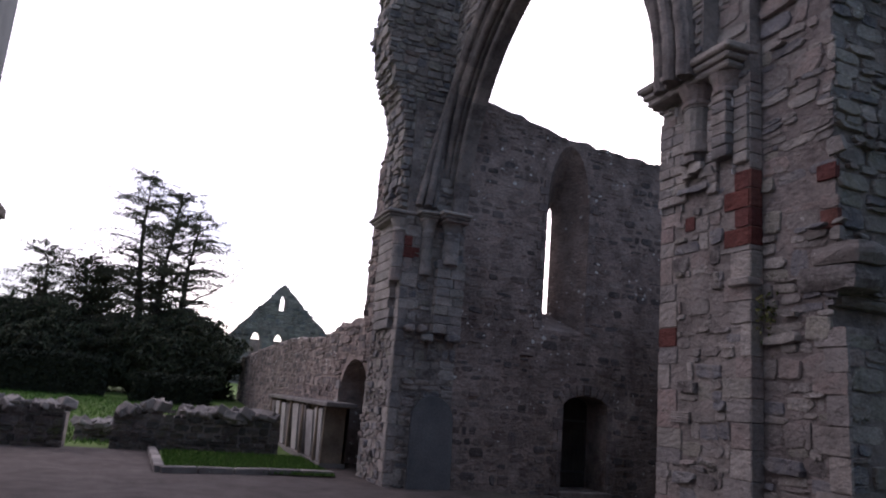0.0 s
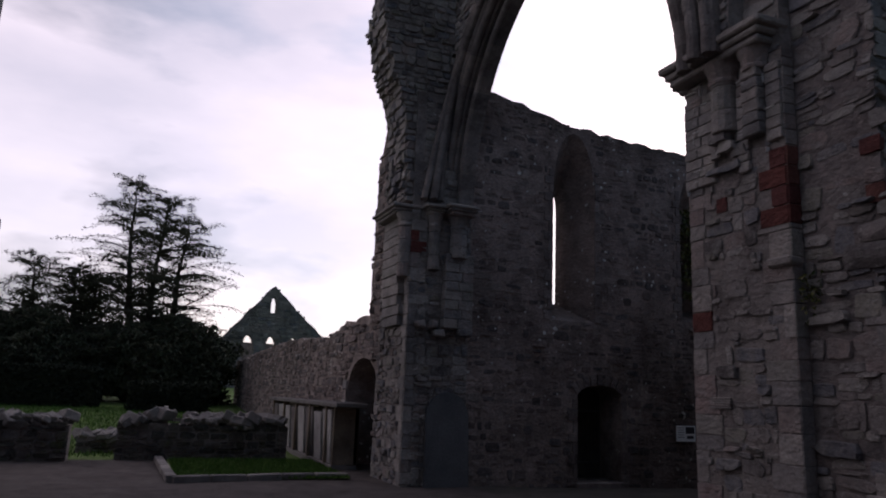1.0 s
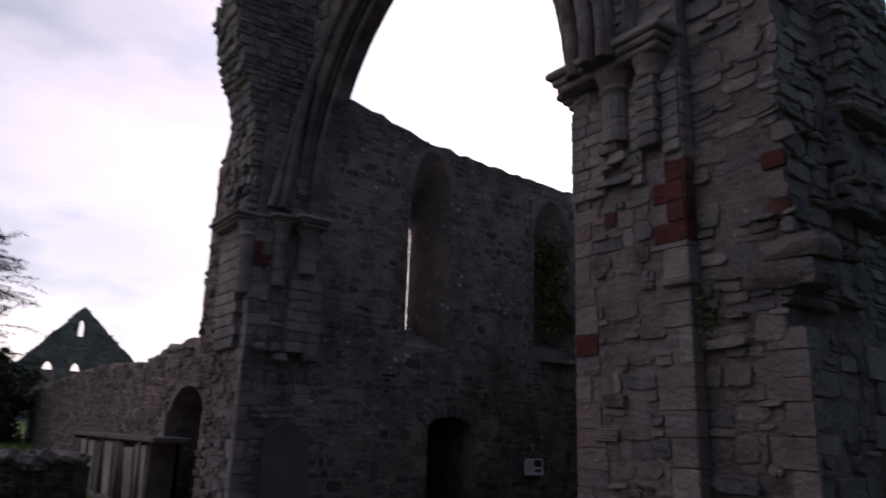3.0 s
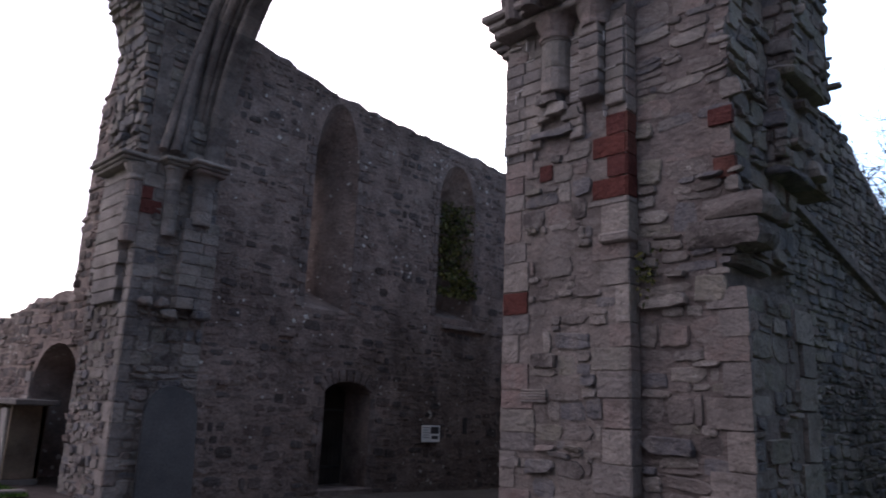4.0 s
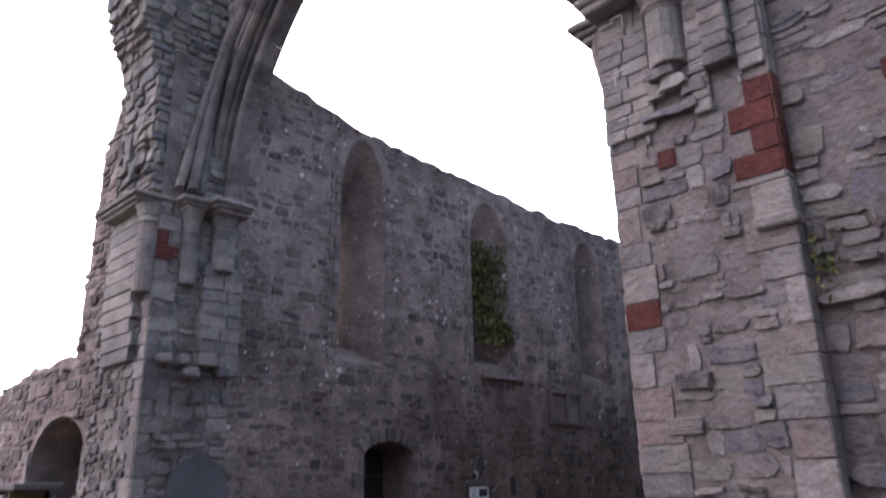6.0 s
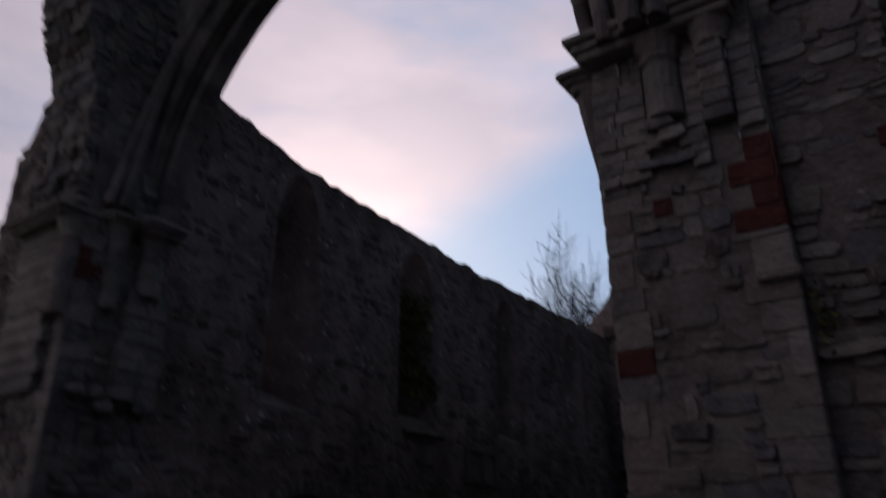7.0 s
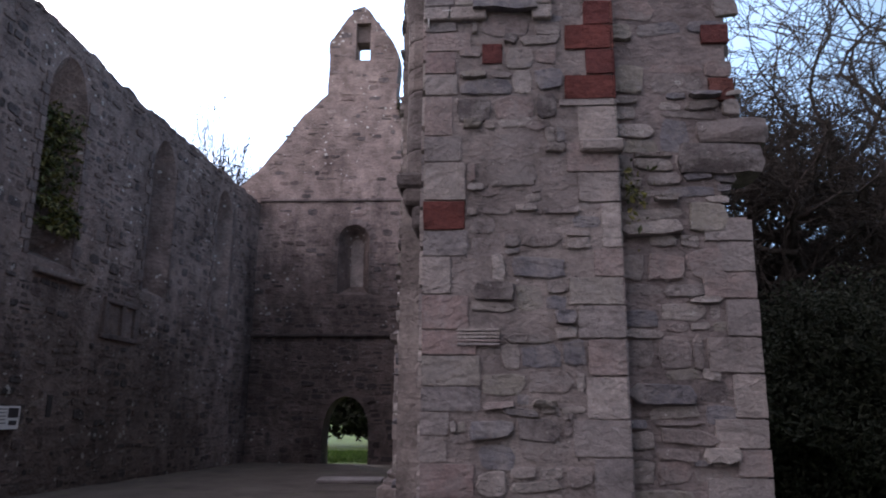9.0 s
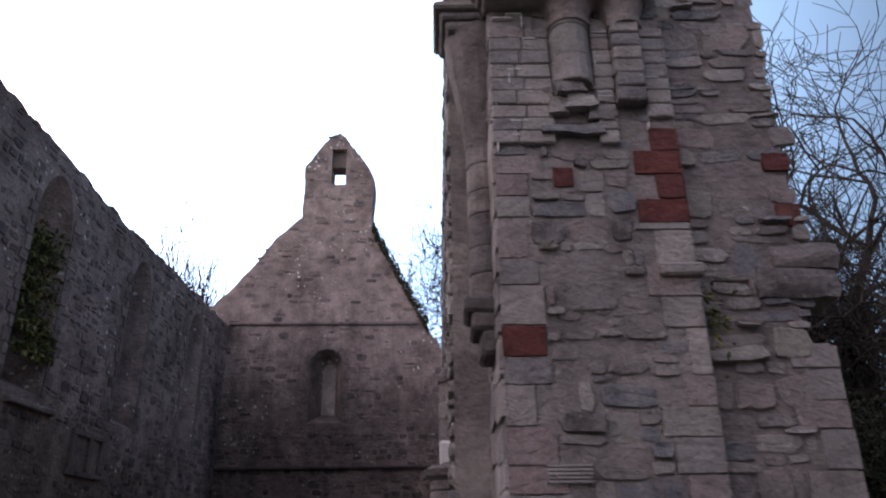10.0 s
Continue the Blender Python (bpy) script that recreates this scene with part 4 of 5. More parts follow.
def shaft(parent, x, y, r, z0, z1, rng, mat):
    z = z0
    while z < z1 - 0.05:
        h = min(rng.uniform(0.2, 0.34), z1 - z)
        rr = r * rng.uniform(0.97, 1.03)
        part("shaft_drum", lathe([(rr * 0.96, z + 0.004), (rr, z + 0.02), (rr, z + h - 0.02), (rr * 0.96, z + h - 0.004)], x, y), mat, parent)
        z += h


def capital(parent, x, y, r, z0, z1, mat):
    h = z1 - z0
    part("capital", lathe([(r * 1.12, z0), (r * 1.18, z0 + 0.04), (r * 1.02, z0 + 0.07), (r * 1.05, z0 + 0.35 * h), (r * 1.35, z0 + 0.8 * h), (r * 1.5, z1)], x, y), mat, parent)


def abacus(parent, x0, x1, y0, y1, z0, z1, mat):
    for k, (o, a, c) in enumerate(((0.0, 0.0, 0.34), (0.06, 0.34, 0.62), (0.12, 0.62, 1.0))):
        h = z1 - z0
        part("abacus", box_bm(x0 - o, x1 + o, y0 - o, y1 + o * 0.2, z0 + a * h, z0 + c * h, 0.025, None, 0.01, rng), mat, parent)


rng = random.Random(27)
responds = tagged(empty("pier_responds"), "broken sandstone wall shafts with capitals on the crossing pier", "shaft", kind="structure")
# north-west pier
shaft(responds, 0.40, -0.02, 0.19, 5.5, 6.2, rng, mat_pale)
for x0, x1, z0, z1, d in ((0.22, 0.5, 5.36, 5.5, 0.17), (0.32, 0.58, 5.24, 5.37, 0.13), (0.16, 0.36, 5.2, 5.35, 0.09), (0.5, 0.74, 5.14, 5.25, 0.08), (0.06, 0.64, 5.0, 5.1, 0.10)):
    b = box_bm(x0, x1, -d, 0.05, z0, z1, 0.0, None, 0.02, rng)
    bmesh.ops.subdivide_edges(b, edges=b.edges[:], cuts=2, use_grid_fill=True)
    for q in b.verts:
        q.co += 0.03 * noise.noise_vector(q.co * 6.0)
    part("broken_stone", b, mat_rubble, responds)
for z in range(6):
    z0 = 5.3 + 0.15 * z
    part("ashlar", box_bm(0.78 + 0.01 * (z % 2), 1.05, -0.15 - 0.012 * (z % 2), 0.02, z0, z0 + 0.144, 0.014, None, 0.008, rng), mat_pale, responds)
capital(responds, 0.40, -0.02, 0.19, 6.16, 6.45, mat_pale)
capital(responds, 0.93, -0.02, 0.16, 6.16, 6.45, mat_pale)
abacus(responds, -0.42, 1.2, -0.26, 0.1, 6.42, 6.72, mat_pale)
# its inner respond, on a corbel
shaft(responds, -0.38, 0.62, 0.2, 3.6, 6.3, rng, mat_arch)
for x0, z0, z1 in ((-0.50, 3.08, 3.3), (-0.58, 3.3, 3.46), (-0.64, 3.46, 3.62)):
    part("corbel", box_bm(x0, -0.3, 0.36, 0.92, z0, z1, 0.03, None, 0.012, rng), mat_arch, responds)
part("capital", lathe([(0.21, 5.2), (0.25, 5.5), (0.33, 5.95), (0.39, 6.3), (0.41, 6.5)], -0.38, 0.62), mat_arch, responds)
abacus(responds, -0.78, -0.3, 0.3, 0.95, 6.48, 6.74, mat_pale)
# south-west pier
shaft(responds, -8.2, -0.1, 0.2, 5.2, 5.95, rng, mat_pale)
capital(responds, -8.2, -0.1, 0.19, 5.9, 6.22, mat_pale)
abacus(responds, -8.4, -7.84, -0.42, 0.2, 6.2, 6.42, mat_pale)
for z in range(8):
    z0 = 3.55 + 0.22 * z
    part("ashlar", box_bm(-8.4, -8.12 - 0.02 * (z % 2), -0.42, -0.08 + 0.1 * (z % 2), z0, z0 + 0.212, 0.012, None, 0.008, rng), mat_pale, responds)
    part("ashlar", box_bm(-8.4, -8.13 - 0.02 * (z % 2), -0.07 + 0.1 * (z % 2), 0.3, z0, z0 + 0.212, 0.012, None, 0.008, rng), mat_pale, responds)
shaft(responds, -8.3, -0.68, 0.14, 4.9, 5.95, rng, mat_pale)
capital(responds, -8.3, -0.68, 0.14, 5.9, 6.22, mat_pale)
abacus(responds, -8.4, -8.1, -0.9, -0.5, 6.2, 6.42, mat_pale)
shaft(responds, -8.52, -1.32, 0.18, 4.7, 5.9, rng, mat_pale)
capital(responds, -8.52, -1.32, 0.18, 5.9, 6.22, mat_pale)
abacus(responds, -9.9, -8.42, -1.62, -1.0, 6.2, 6.42, mat_pale)
for z in range(11):
    z0 = 3.6 + 0.24 * z
    d = 0.06 * min(z, 4) / 4
    part("ashlar", box_bm(-9.9, -8.75 + 0.1 * (z % 2), -1.36 - d, -1.2, z0, z0 + 0.232, 0.012, None, 0.01, rng), mat_pale, responds)
for x, y, z, r in ((-8.3, -0.5, 3.42, 0.16), (-8.3, 0.12, 3.45, 0.17), (-8.3, -0.95, 3.6, 0.12), (-8.3, -0.62, 3.62, 0.12)):
    part("broken_corbel", box_bm(x - 0.1, x + 0.18, y - r, y + r, z - 0.09, z + 0.09, 0.04, None, 0.04, rng), mat_rubble, responds)

# ---- stones of the north-west pier ----
rng = random.Random(28)
face_f = Face((0, 0, 0), (1, 0, 0), (0, -1, 0))
REDS = [(0.87, 1.30, 4.13, 4.36), (1.06, 1.30, 4.36, 4.60), (0.88, 1.30, 4.60, 4.84), (1.05, 1.30, 4.84, 5.08), (-0.36, 0.01, 2.96, 3.22), (0.15, 0.34, 4.48, 4.68)]
taken = [[(a, c), (b, c), (b, d), (a, d)] for a, b, c, d in REDS]
quoins = []
for side in (0, 1):
    v, k = -0.2, side
    while v < (6.3 if side == 0 else 4.1):
        h = rng.uniform(0.18, 0.4)
        w = rng.uniform(0.16, 0.5)
        a, b = (-0.36, -0.36 + w) if side == 0 else (1.31 - w, 1.31)
        if side == 0 and v + h > 2.96 and v < 3.22:
            if v < 2.9:
                h = 2.96 - v
            else:
                v = 3.22
                continue
        elif side == 1 and v + h > 4.13:
            h = 4.13 - v
        if h > 0.05:
            quoins.append((a, b, v, v + h))
        v, k = v + h, k + 1
hollow = [(0.12, 4.7), (0.62, 4.7), (0.62, 4.99), (0.12, 4.99)]
flute = [(-0.07, 1.98), (0.3, 1.98), (0.3, 2.13), (-0.07, 2.13)]
taken += [[(a, c), (b, c), (b, d), (a, d)] for a, b, c, d in quoins] + [hollow, flute]
stones = courses(-0.36, 1.3, -0.2, 6.4, gap_of(taken), None, rng, (0.06, 0.27), (0.12, 0.46), 0.012)
stones += courses(0.75, 1.3, 6.7, 10.5, lambda a, b: [], None, rng, (0.12, 0.3), (0.2, 0.5), 0.02)
lay(face_f, stones, pier_nw, rng, 300, lambda s: s[1], (-0.004, 0.03))
for a, b, c, d in quoins:
    ob = new("quoin", rng.choice(MESH_PINK if a < 0 and rng.random() < 0.35 else MESH_PALE))
    ob.parent = pier_nw
    ob.matrix_basis = face_f.matrix((a + b) / 2, (c + d) / 2, b - a - 0.006, d - c - 0.008, rng.uniform(0.010, 0.022))
for a, b, c, d in REDS:
    ob = new("red_stone", rng.choice(MESH_RED))
    ob.parent = pier_nw
    ob.matrix_basis = face_f.matrix((a + b) / 2, (c + d) / 2, b - a - 0.006, d - c - 0.006, rng.uniform(0.012, 0.025))
for k in range(5):
    part("fluted_stone", box_bm(-0.06, 0.29, -0.035, 0.01, 1.985 + k * 0.029, 2.008 + k * 0.029, 0.006), mat_pale, pier_nw)
# near-flat patches of darker mortar colour paint the shade of hollows
for x, z, w, h in ((0.37, 4.85, 0.24, 0.13), (0.62, 3.9, 0.09, 0.05), (0.2, 3.3, 0.1, 0.04), (1.15, 2.2, 0.07, 0.05), (0.3, 1.1, 0.1, 0.05)):
    b = bmesh.new()
    n = 9
    rim = [b.verts.new((x + w * math.cos(6.283 * k / n) * rng.uniform(0.8, 1.1), -0.012, z + h * math.sin(6.283 * k / n) * rng.uniform(0.8, 1.1))) for k in range(n)]
    deep = [b.verts.new((x + 0.6 * w * math.cos(6.283 * k / n), -0.006, z + 0.6 * h * math.sin(6.283 * k / n))) for k in range(n)]
    for k in range(n):
        b.faces.new((rim[k], rim[(k + 1) % n], deep[(k + 1) % n], deep[k]))
    b.faces.new(deep)
    part("mortar_hollow", b, mat_mortar_dark, pier_nw)
part("ledge_stone", box_bm(0.98, 1.36, -0.09, 0.1, 3.64, 3.74, 0.02, None, 0.015, rng), mat_pale, pier_nw)
# the return of its corner stones beside the stub
for a, b, c, d in quoins + REDS:
    if b > 1.25:
        part("corner_return", box_bm(1.29, 1.318, -0.012, 0.176, c + 0.004, d - 0.004, 0.008), mat_red if (a, b, c, d) in REDS else mat_pale, pier_nw)
z = 5.09
while z < 6.3:
    h = rng.uniform(0.12, 0.2)
    part("corner_return", box_bm(1.29, 1.318, -0.012, 0.176, z + 0.004, z + h - 0.004, 0.008), mat_pale, pier_nw)
    z += h
# small dressed courses under its capitals
z = 4.9
while z < 6.1:
    h = rng.uniform(0.11, 0.16)
    for x0, x1 in ((-0.37, 0.2), (0.6, 0.78), (1.06, 1.3)):
        cut = x0 + (x1 - x0) * rng.uniform(0.35, 0.65)
        for p, q in ((x0, cut), (cut, x1)) if x1 - x0 > 0.3 else ((x0, x1),):
            if z > 5.1 or x0 < 0.9:
                part("ashlar", box_bm(p + 0.003, q - 0.003, -0.045 - rng.uniform(0, 0.02), 0.02, z + 0.003, z + h - 0.003, 0.012, None, 0.004, rng), mat_pale, pier_nw)
    z += h
# its south side
face_fs = Face((-0.35, 0, 0), (0, 1, 0), (-1, 0, 0))
stones = courses(0.0, 1.4, -0.2, 6.4, lambda a, b: [], None, rng, (0.2, 0.36), (0.3, 0.6), 0.012)
lay(face_fs, stones, pier_nw, rng, 0, lambda s: s[1], (0.02, 0.035), None, BLOCKS, mat_pale_far)

# the broken stub: front and side
rng = random.Random(29)
face_g = Face((0, 0.18, 0), (1, 0, 0), (0, -1, 0))


def stub_edge(v):
    return (2.44 if v < 3.1 else 2.24 if v < 3.45 else 2.39) + 0.05 * noise.noise((v * 1.9, 3.0, 0))


edge_blocks, v, k = [], -0.2, 0
while v < 3.0:
    h = min(rng.uniform(0.2, 0.36), 3.08 - v)
    edge_blocks.append((v, v + h, (0.28, 0.46)[k % 2] * rng.uniform(0.85, 1.15)))
    v, k = v + h, k + 1
for qa, qb, qw in edge_blocks:
    ob = new("quoin", rng.choice(MESH_PALE))
    ob.parent = pier_nw_side
    ob.matrix_basis = face_g.matrix(2.44 - qw / 2, (qa + qb) / 2, qw - 0.006, qb - qa - 0.008, rng.uniform(0.012, 0.03))
stones = []
for s in courses(1.31, 2.6, -0.2, 10.0, lambda a, b: [], None, rng, (0.07, 0.30), (0.16, 0.6), 0.012):
    e = stub_edge(s[1])
    for qa, qb, qw in edge_blocks:
        if qa <= s[1] < qb:
            e = 2.43 - qw
    if s[0] - s[2] / 2 < e - 0.06:
        right = min(s[0] + s[2] / 2, e + rng.uniform(-0.04, 0.08))
        left = s[0] - s[2] / 2
        stones.append(((left + right) / 2, s[1], right - left, s[3]))
lay(face_g, stones, pier_nw_side, rng, 240, lambda s: s[1], (-0.004, 0.04))
face_h = Face((2.40, 0.18, 0), (0, 1, 0), (1, 0, 0))
stones = courses(0.0, 1.1, -0.2, 3.05, lambda a, b: [], None, rng, (0.10, 0.30), (0.2, 0.6), 0.012)
lay(face_h, stones, pier_nw_side, rng, 60, lambda s: s[1], (0.0, 0.035))
v, k = -0.2, 0
while v < 3.0:
    h = min(rng.uniform(0.3, 0.5), 3.08 - v)
    w = (0.36, 0.52)[k % 2]
    ob = new("quoin", rng.choice(MESH_PALE))
    ob.parent = pier_nw_side
    ob.matrix_basis = face_h.matrix(1.6 - w / 2, v + h / 2, w, h - 0.008, 0.05)
    v, k = v + h, k + 1
face_i = Face((2.33, 0.18, 0), (0, 1, 0), (1, 0, 0))
stones = courses(0.0, 1.5, 3.45, 10.0, lambda a, b: [], None, rng, (0.08, 0.26), (0.16, 0.5), 0.012)
lay(face_i, stones, pier_nw_side, rng, 60, lambda s: s[1], (0.0, 0.07))
for x0, x1, y0, y1, z0, z1 in ((2.0, 2.66, 0.10, 0.60, 3.75, 3.98), (1.82, 2.62, 0.10, 0.70, 3.47, 3.76), (1.9, 2.34, 0.2, 1.1, 3.32, 3.46), (2.2, 2.60, 0.95, 1.7, 4.36, 4.48), (2.2, 2.66, 1.1, 2.3, 5.56, 5.68)):
    b = box_bm(x0, x1, y0, y1, z0, z1, 0.0, None, 0.02, rng)
    bmesh.ops.subdivide_edges(b, edges=b.edges[:], cuts=4, use_grid_fill=True)
    mid, half = Vector(((x0 + x1) / 2, (y0 + y1) / 2, (z0 + z1) / 2)), Vector(((x1 - x0) / 2, (y1 - y0) / 2, (z1 - z0) / 2))
    for q in b.verts:
        u = Vector([(c - m) / w for c, m, w in zip(q.co, mid, half)])
        big = max(abs(c) for c in u)
        ball = u * big * 1.12 / max(0.01, u.length)
        q.co = mid + Vector([w * (0.5 * c + 0.5 * d) for w, c, d in zip(half, u, ball)])
        q.co += 0.03 * noise.noise_vector(q.co * 3.5) + 0.012 * noise.noise_vector(q.co * 12.0)
    part("jutting_stone", b, mat_rubble, pier_nw_side)
for fx, y0, z0, z1 in ((2.55, 1.0, 4.42, 5.1), (2.44, 1.1, 5.1, 5.6), (2.60, 1.2, 5.6, 10.1)):
    b = box_bm(2.2, fx, y0, 2.4, z0, z1)
    part("broken_core", b, mat_mortar_dark, pier_nw_side)
    face_k = Face((fx, y0, 0), (0, 1, 0), (1, 0, 0))
    lay(face_k, courses(0.0, 2.4 - y0, z0, z1, lambda a, b: [], None, rng, (0.10, 0.26), (0.2, 0.5), 0.015), pier_nw_side, rng, 30, lambda s: s[1], (0.0, 0.07))
    face_k = Face((0, y0, 0), (1, 0, 0), (0, -1, 0))
    lay(face_k, courses(2.3, fx + 0.06, z0, z1, lambda a, b: [], None, rng, (0.09, 0.22), (0.14, 0.32), 0.015), pier_nw_side, rng, 30, lambda s: s[1], (0.0, 0.06))
for x0, x1, z0, z1 in ((2.16, 2.38, 4.16, 4.38), (2.12, 2.37, 4.72, 4.90)):
    ob = new("red_stone", rng.choice(MESH_RED))
    ob.parent = pier_nw_side
    ob.matrix_basis = face_g.matrix((x0 + x1) / 2, (z0 + z1) / 2, x1 - x0, z1 - z0, 0.035)

# the south-east pier
rng = random.Random(30)
face_e = Face((-8.4, 0, 0), (0, 1, 0), (1, 0, 0))
stones = courses(-12.5, -10.5, -0.2, 11.9, lambda a, b: [], None, rng, (0.14, 0.3), (0.2, 0.5), 0.02)
# near-black stones paint the silhouette shade here; no moss is meant
lay(face_e, stones, pier_se, rng, 0, lambda s: s[1], (0.01, 0.05), None, None, mat_moss_and_shade)
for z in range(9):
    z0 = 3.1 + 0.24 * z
    part("ashlar", box_bm(-9.6, -8.45, -10.6, -9.75 - 0.06 * (8 - z), z0, z0 + 0.23, 0.02, None, 0.03, rng), mat_moss_and_shade, pier_se)

# white pointing in the ashlar under the capital
rng = random.Random(31)
for k in range(22):
    z = 4.85 + 0.075 * k + rng.uniform(-0.02, 0.02)
    x = rng.choice((-0.33, -0.2, -0.05, 0.62, 0.98, 1.05))
    if k % 3:
        b = box_bm(x, x + rng.uniform(0.08, 0.22), -0.062, 0.0, z, z + 0.012, 0.003)
    else:
        b = box_bm(x, x + 0.012, -0.062, 0.0, z, z + rng.uniform(0.06, 0.13), 0.003)
    part("pointing", b, mat_white_mortar, pier_nw, "white mortar joint")


# ---- things in the nave and at the crossing ----
def grave_slab():
    b = bmesh.new()
    pts = [(-0.54, 0.0), (0.54, 0.0), (0.52, 1.55)] + [(0.52 * math.cos(a), 1.57 + 0.54 * math.sin(a)) for a in [math.pi * k / 12 for k in range(1, 12)]] + [(-0.52, 1.55)]
    b.faces.new([b.verts.new((0.0, u, v)) for u, v in pts])
    e = bmesh.ops.extrude_face_region(b, geom=b.faces[:])
    bmesh.ops.translate(b, vec=(0.09, 0, 0), verts=[x for x in e["geom"] if isinstance(x, bmesh.types.BMVert)])
    bmesh.ops.recalc_face_normals(b, faces=b.faces)
    bmesh.ops.bevel(b, geom=[x for x in b.edges if x.calc_face_angle(0) > 1.2], offset=0.015, segments=2, affect="EDGES")
    ob = link_bm("grave_slab", b, mat_slate_and_shade)
    ob.matrix_basis = pose(-8.2, -0.21, -0.01, 0, -3.0, 0)
    return tagged(ob, "tall grey slate slab with a round head leaning against the pier", "gravestone")


grave_slab()

sign = tagged(empty("information_sign", (-8.27, 6.58, 1.3)), "small white information panel fixed to the nave wall", "sign")
part("panel", box_bm(-0.012, 0.012, -0.31, 0.31, -0.2, 0.2, 0.005), mat_sign, sign)
part("picture", box_bm(0.013, 0.016, -0.02, 0.27, 0.0, 0.17), mat_ink, sign, "dark printed picture")
for k in range(5):
    part("text_bar", box_bm(0.013, 0.016, -0.27, -0.06 - 0.02 * (k % 2), 0.14 - 0.06 * k, 0.155 - 0.06 * k), mat_ink, sign)
part("text_bar", box_bm(0.013, 0.016, 0.02, 0.24, -0.13, -0.05), mat_ink, sign)
part("bracket", box_bm(-0.06, -0.012, -0.2, 0.2, -0.05, 0.05), mat_ink, sign, "dark wall bracket")

rng = random.Random(40)
column = tagged(empty("stone_column", (-0.74, 3.0, 0.0)), "dark sandstone half column against the nave wall, broken above its capital", "column")
part("plinth", box_bm(-0.36, 0.3, -0.36, 0.36, -0.1, 0.62, 0.03, None, 0.015, rng), mat_arch, column)
part("base", lathe([(0.34, 0.6), (0.34, 0.66), (0.28, 0.7), (0.30, 0.75), (0.25, 0.8)], 0, 0, 18), mat_arch, column)
shaft(column, 0, 0, 0.24, 0.8, 2.26, rng, mat_arch)
part("capital", lathe([(0.24, 2.26), (0.29, 2.31), (0.30, 2.38), (0.24, 2.42)], 0, 0, 18), mat_arch, column)
part("block", box_bm(-0.13, 0.05, -0.2, -0.04, 2.42, 2.68, 0.03, None, 0.02, rng), mat_white_mortar, column, "pale patch of new mortar")
shaft(column, 0.06, 0.1, 0.19, 2.42, 3.4, rng, mat_arch)
part("cap", lathe([(0.2, 3.4), (0.21, 3.46), (0.16, 3.56), (0.05, 3.6)], 0.06, 0.1, 14), mat_arch, column)
floor_slab = tagged(link_bm("floor_slab", box_bm(-0.75, 0.75, -0.4, 0.4, -0.02, 0.07, 0.015, None, 0.01, rng), mat_pale), "flat worn stone slab lying on the nave floor", "stone")
floor_slab.matrix_basis = pose(-3.1, 11.6, ground_z(-3.1, 11.6) + 0.07, 0, 0, 4)


def leaves(name, points, size, mat, rng, parent=None, flat=0.0):
    """Many small leaf blades, each a bent pair of triangles, at the points."""
    V, F, n = [], [], 0
    for p in points:
        a = Vector((rng.gauss(0, 1), rng.gauss(0, 1), rng.gauss(0, 1) * (1 - flat))).normalized()
        c = a.cross(Vector((rng.gauss(0, 1), rng.gauss(0, 1), rng.gauss(0, 1)))).normalized()
        s = size * rng.uniform(0.6, 1.35)
        m = a.cross(c) * s * 0.25
        q = Vector(p)
        V += [q - a * s, q + c * s * 0.45 + m, q + a * s, q - c * s * 0.45 + m]
        F += [(n, n + 1, n + 2), (n, n + 2, n + 3)]
        n += 4
    ob = raw_mesh(name, V, F, mat, parent)
    return ob


rng = random.Random(41)
pts = []
while len(pts) < 1500:
    u, v = rng.uniform(6.7, 8.1), rng.uniform(4.85, 7.5)
    dens = 1.0 if v > 5.4 else 0.5
    if noise.noise((u * 2.6, v * 2.2, 5)) + 0.35 * dens + 0.25 * (u - 7.4) > 0.0:
        pts.append(face_s.at(u, v, rng.uniform(-0.5, 0.03) if v > 5.4 else rng.uniform(-0.05, 0.1)))
tagged(leaves("ivy", pts, 0.075, mat_ivy, rng), "yellow-green ivy hanging in the blocked lancet window", "ivy", kind="stuff")
pts = [Vector((1.38 + abs(rng.gauss(0, 0.09)), 0.1 + rng.uniform(-0.12, 0.1), 3.28 + rng.gauss(0, 0.13))) for _ in range(80)]
tagged(leaves("wall_fern", pts, 0.035, mat_ivy, rng), "small dark green tuft growing in the pier's corner", "plant", kind="stuff")
pts = []
while len(pts) < 900:
    u = rng.uniform(-3.3, -1.2)
    v = 13.0 - (u + 3.3) * 1.87 + rng.uniform(-0.5, 0.1)
    pts.append((u, GY - rng.uniform(0.0, 0.2), v))
tagged(leaves("gable_moss", pts, 0.07, mat_needles, rng), "dark moss and ivy along the gable's slope", "moss", kind="stuff")

# ---- the south transept: kerb, grass, low walls, slab shelter ----
rng = random.Random(42)
kerb = tagged(empty("kerb"), "low pale stone kerb round a square of grass", "kerb", kind="structure")
for (x0, y0), (x1, y1) in (((-14.0, -6.05), (-9.4, -5.9)), ((-9.4, -5.9), (-9.95, -2.0))):
    n = int(math.hypot(x1 - x0, y1 - y0) / 0.75)
    for k in range(n):
        a, c = (k + 0.01) / n, (k + 0.99) / n
        mid = Vector((x0 + (x1 - x0) * (a + c) / 2, y0 + (y1 - y0) * (a + c) / 2, 0.05))
        ln = math.hypot(x1 - x0, y1 - y0) * (c - a) / 2
        ob = part("kerb_stone", box_bm(-ln, ln, -0.11, 0.11, -0.15, 0.11, 0.02, None, 0.012, rng), mat_kerb, kerb)
        ob.matrix_basis = Matrix.Translation(mid) @ Matrix.Rotation(math.atan2(y1 - y0, x1 - x0), 4, "Z")
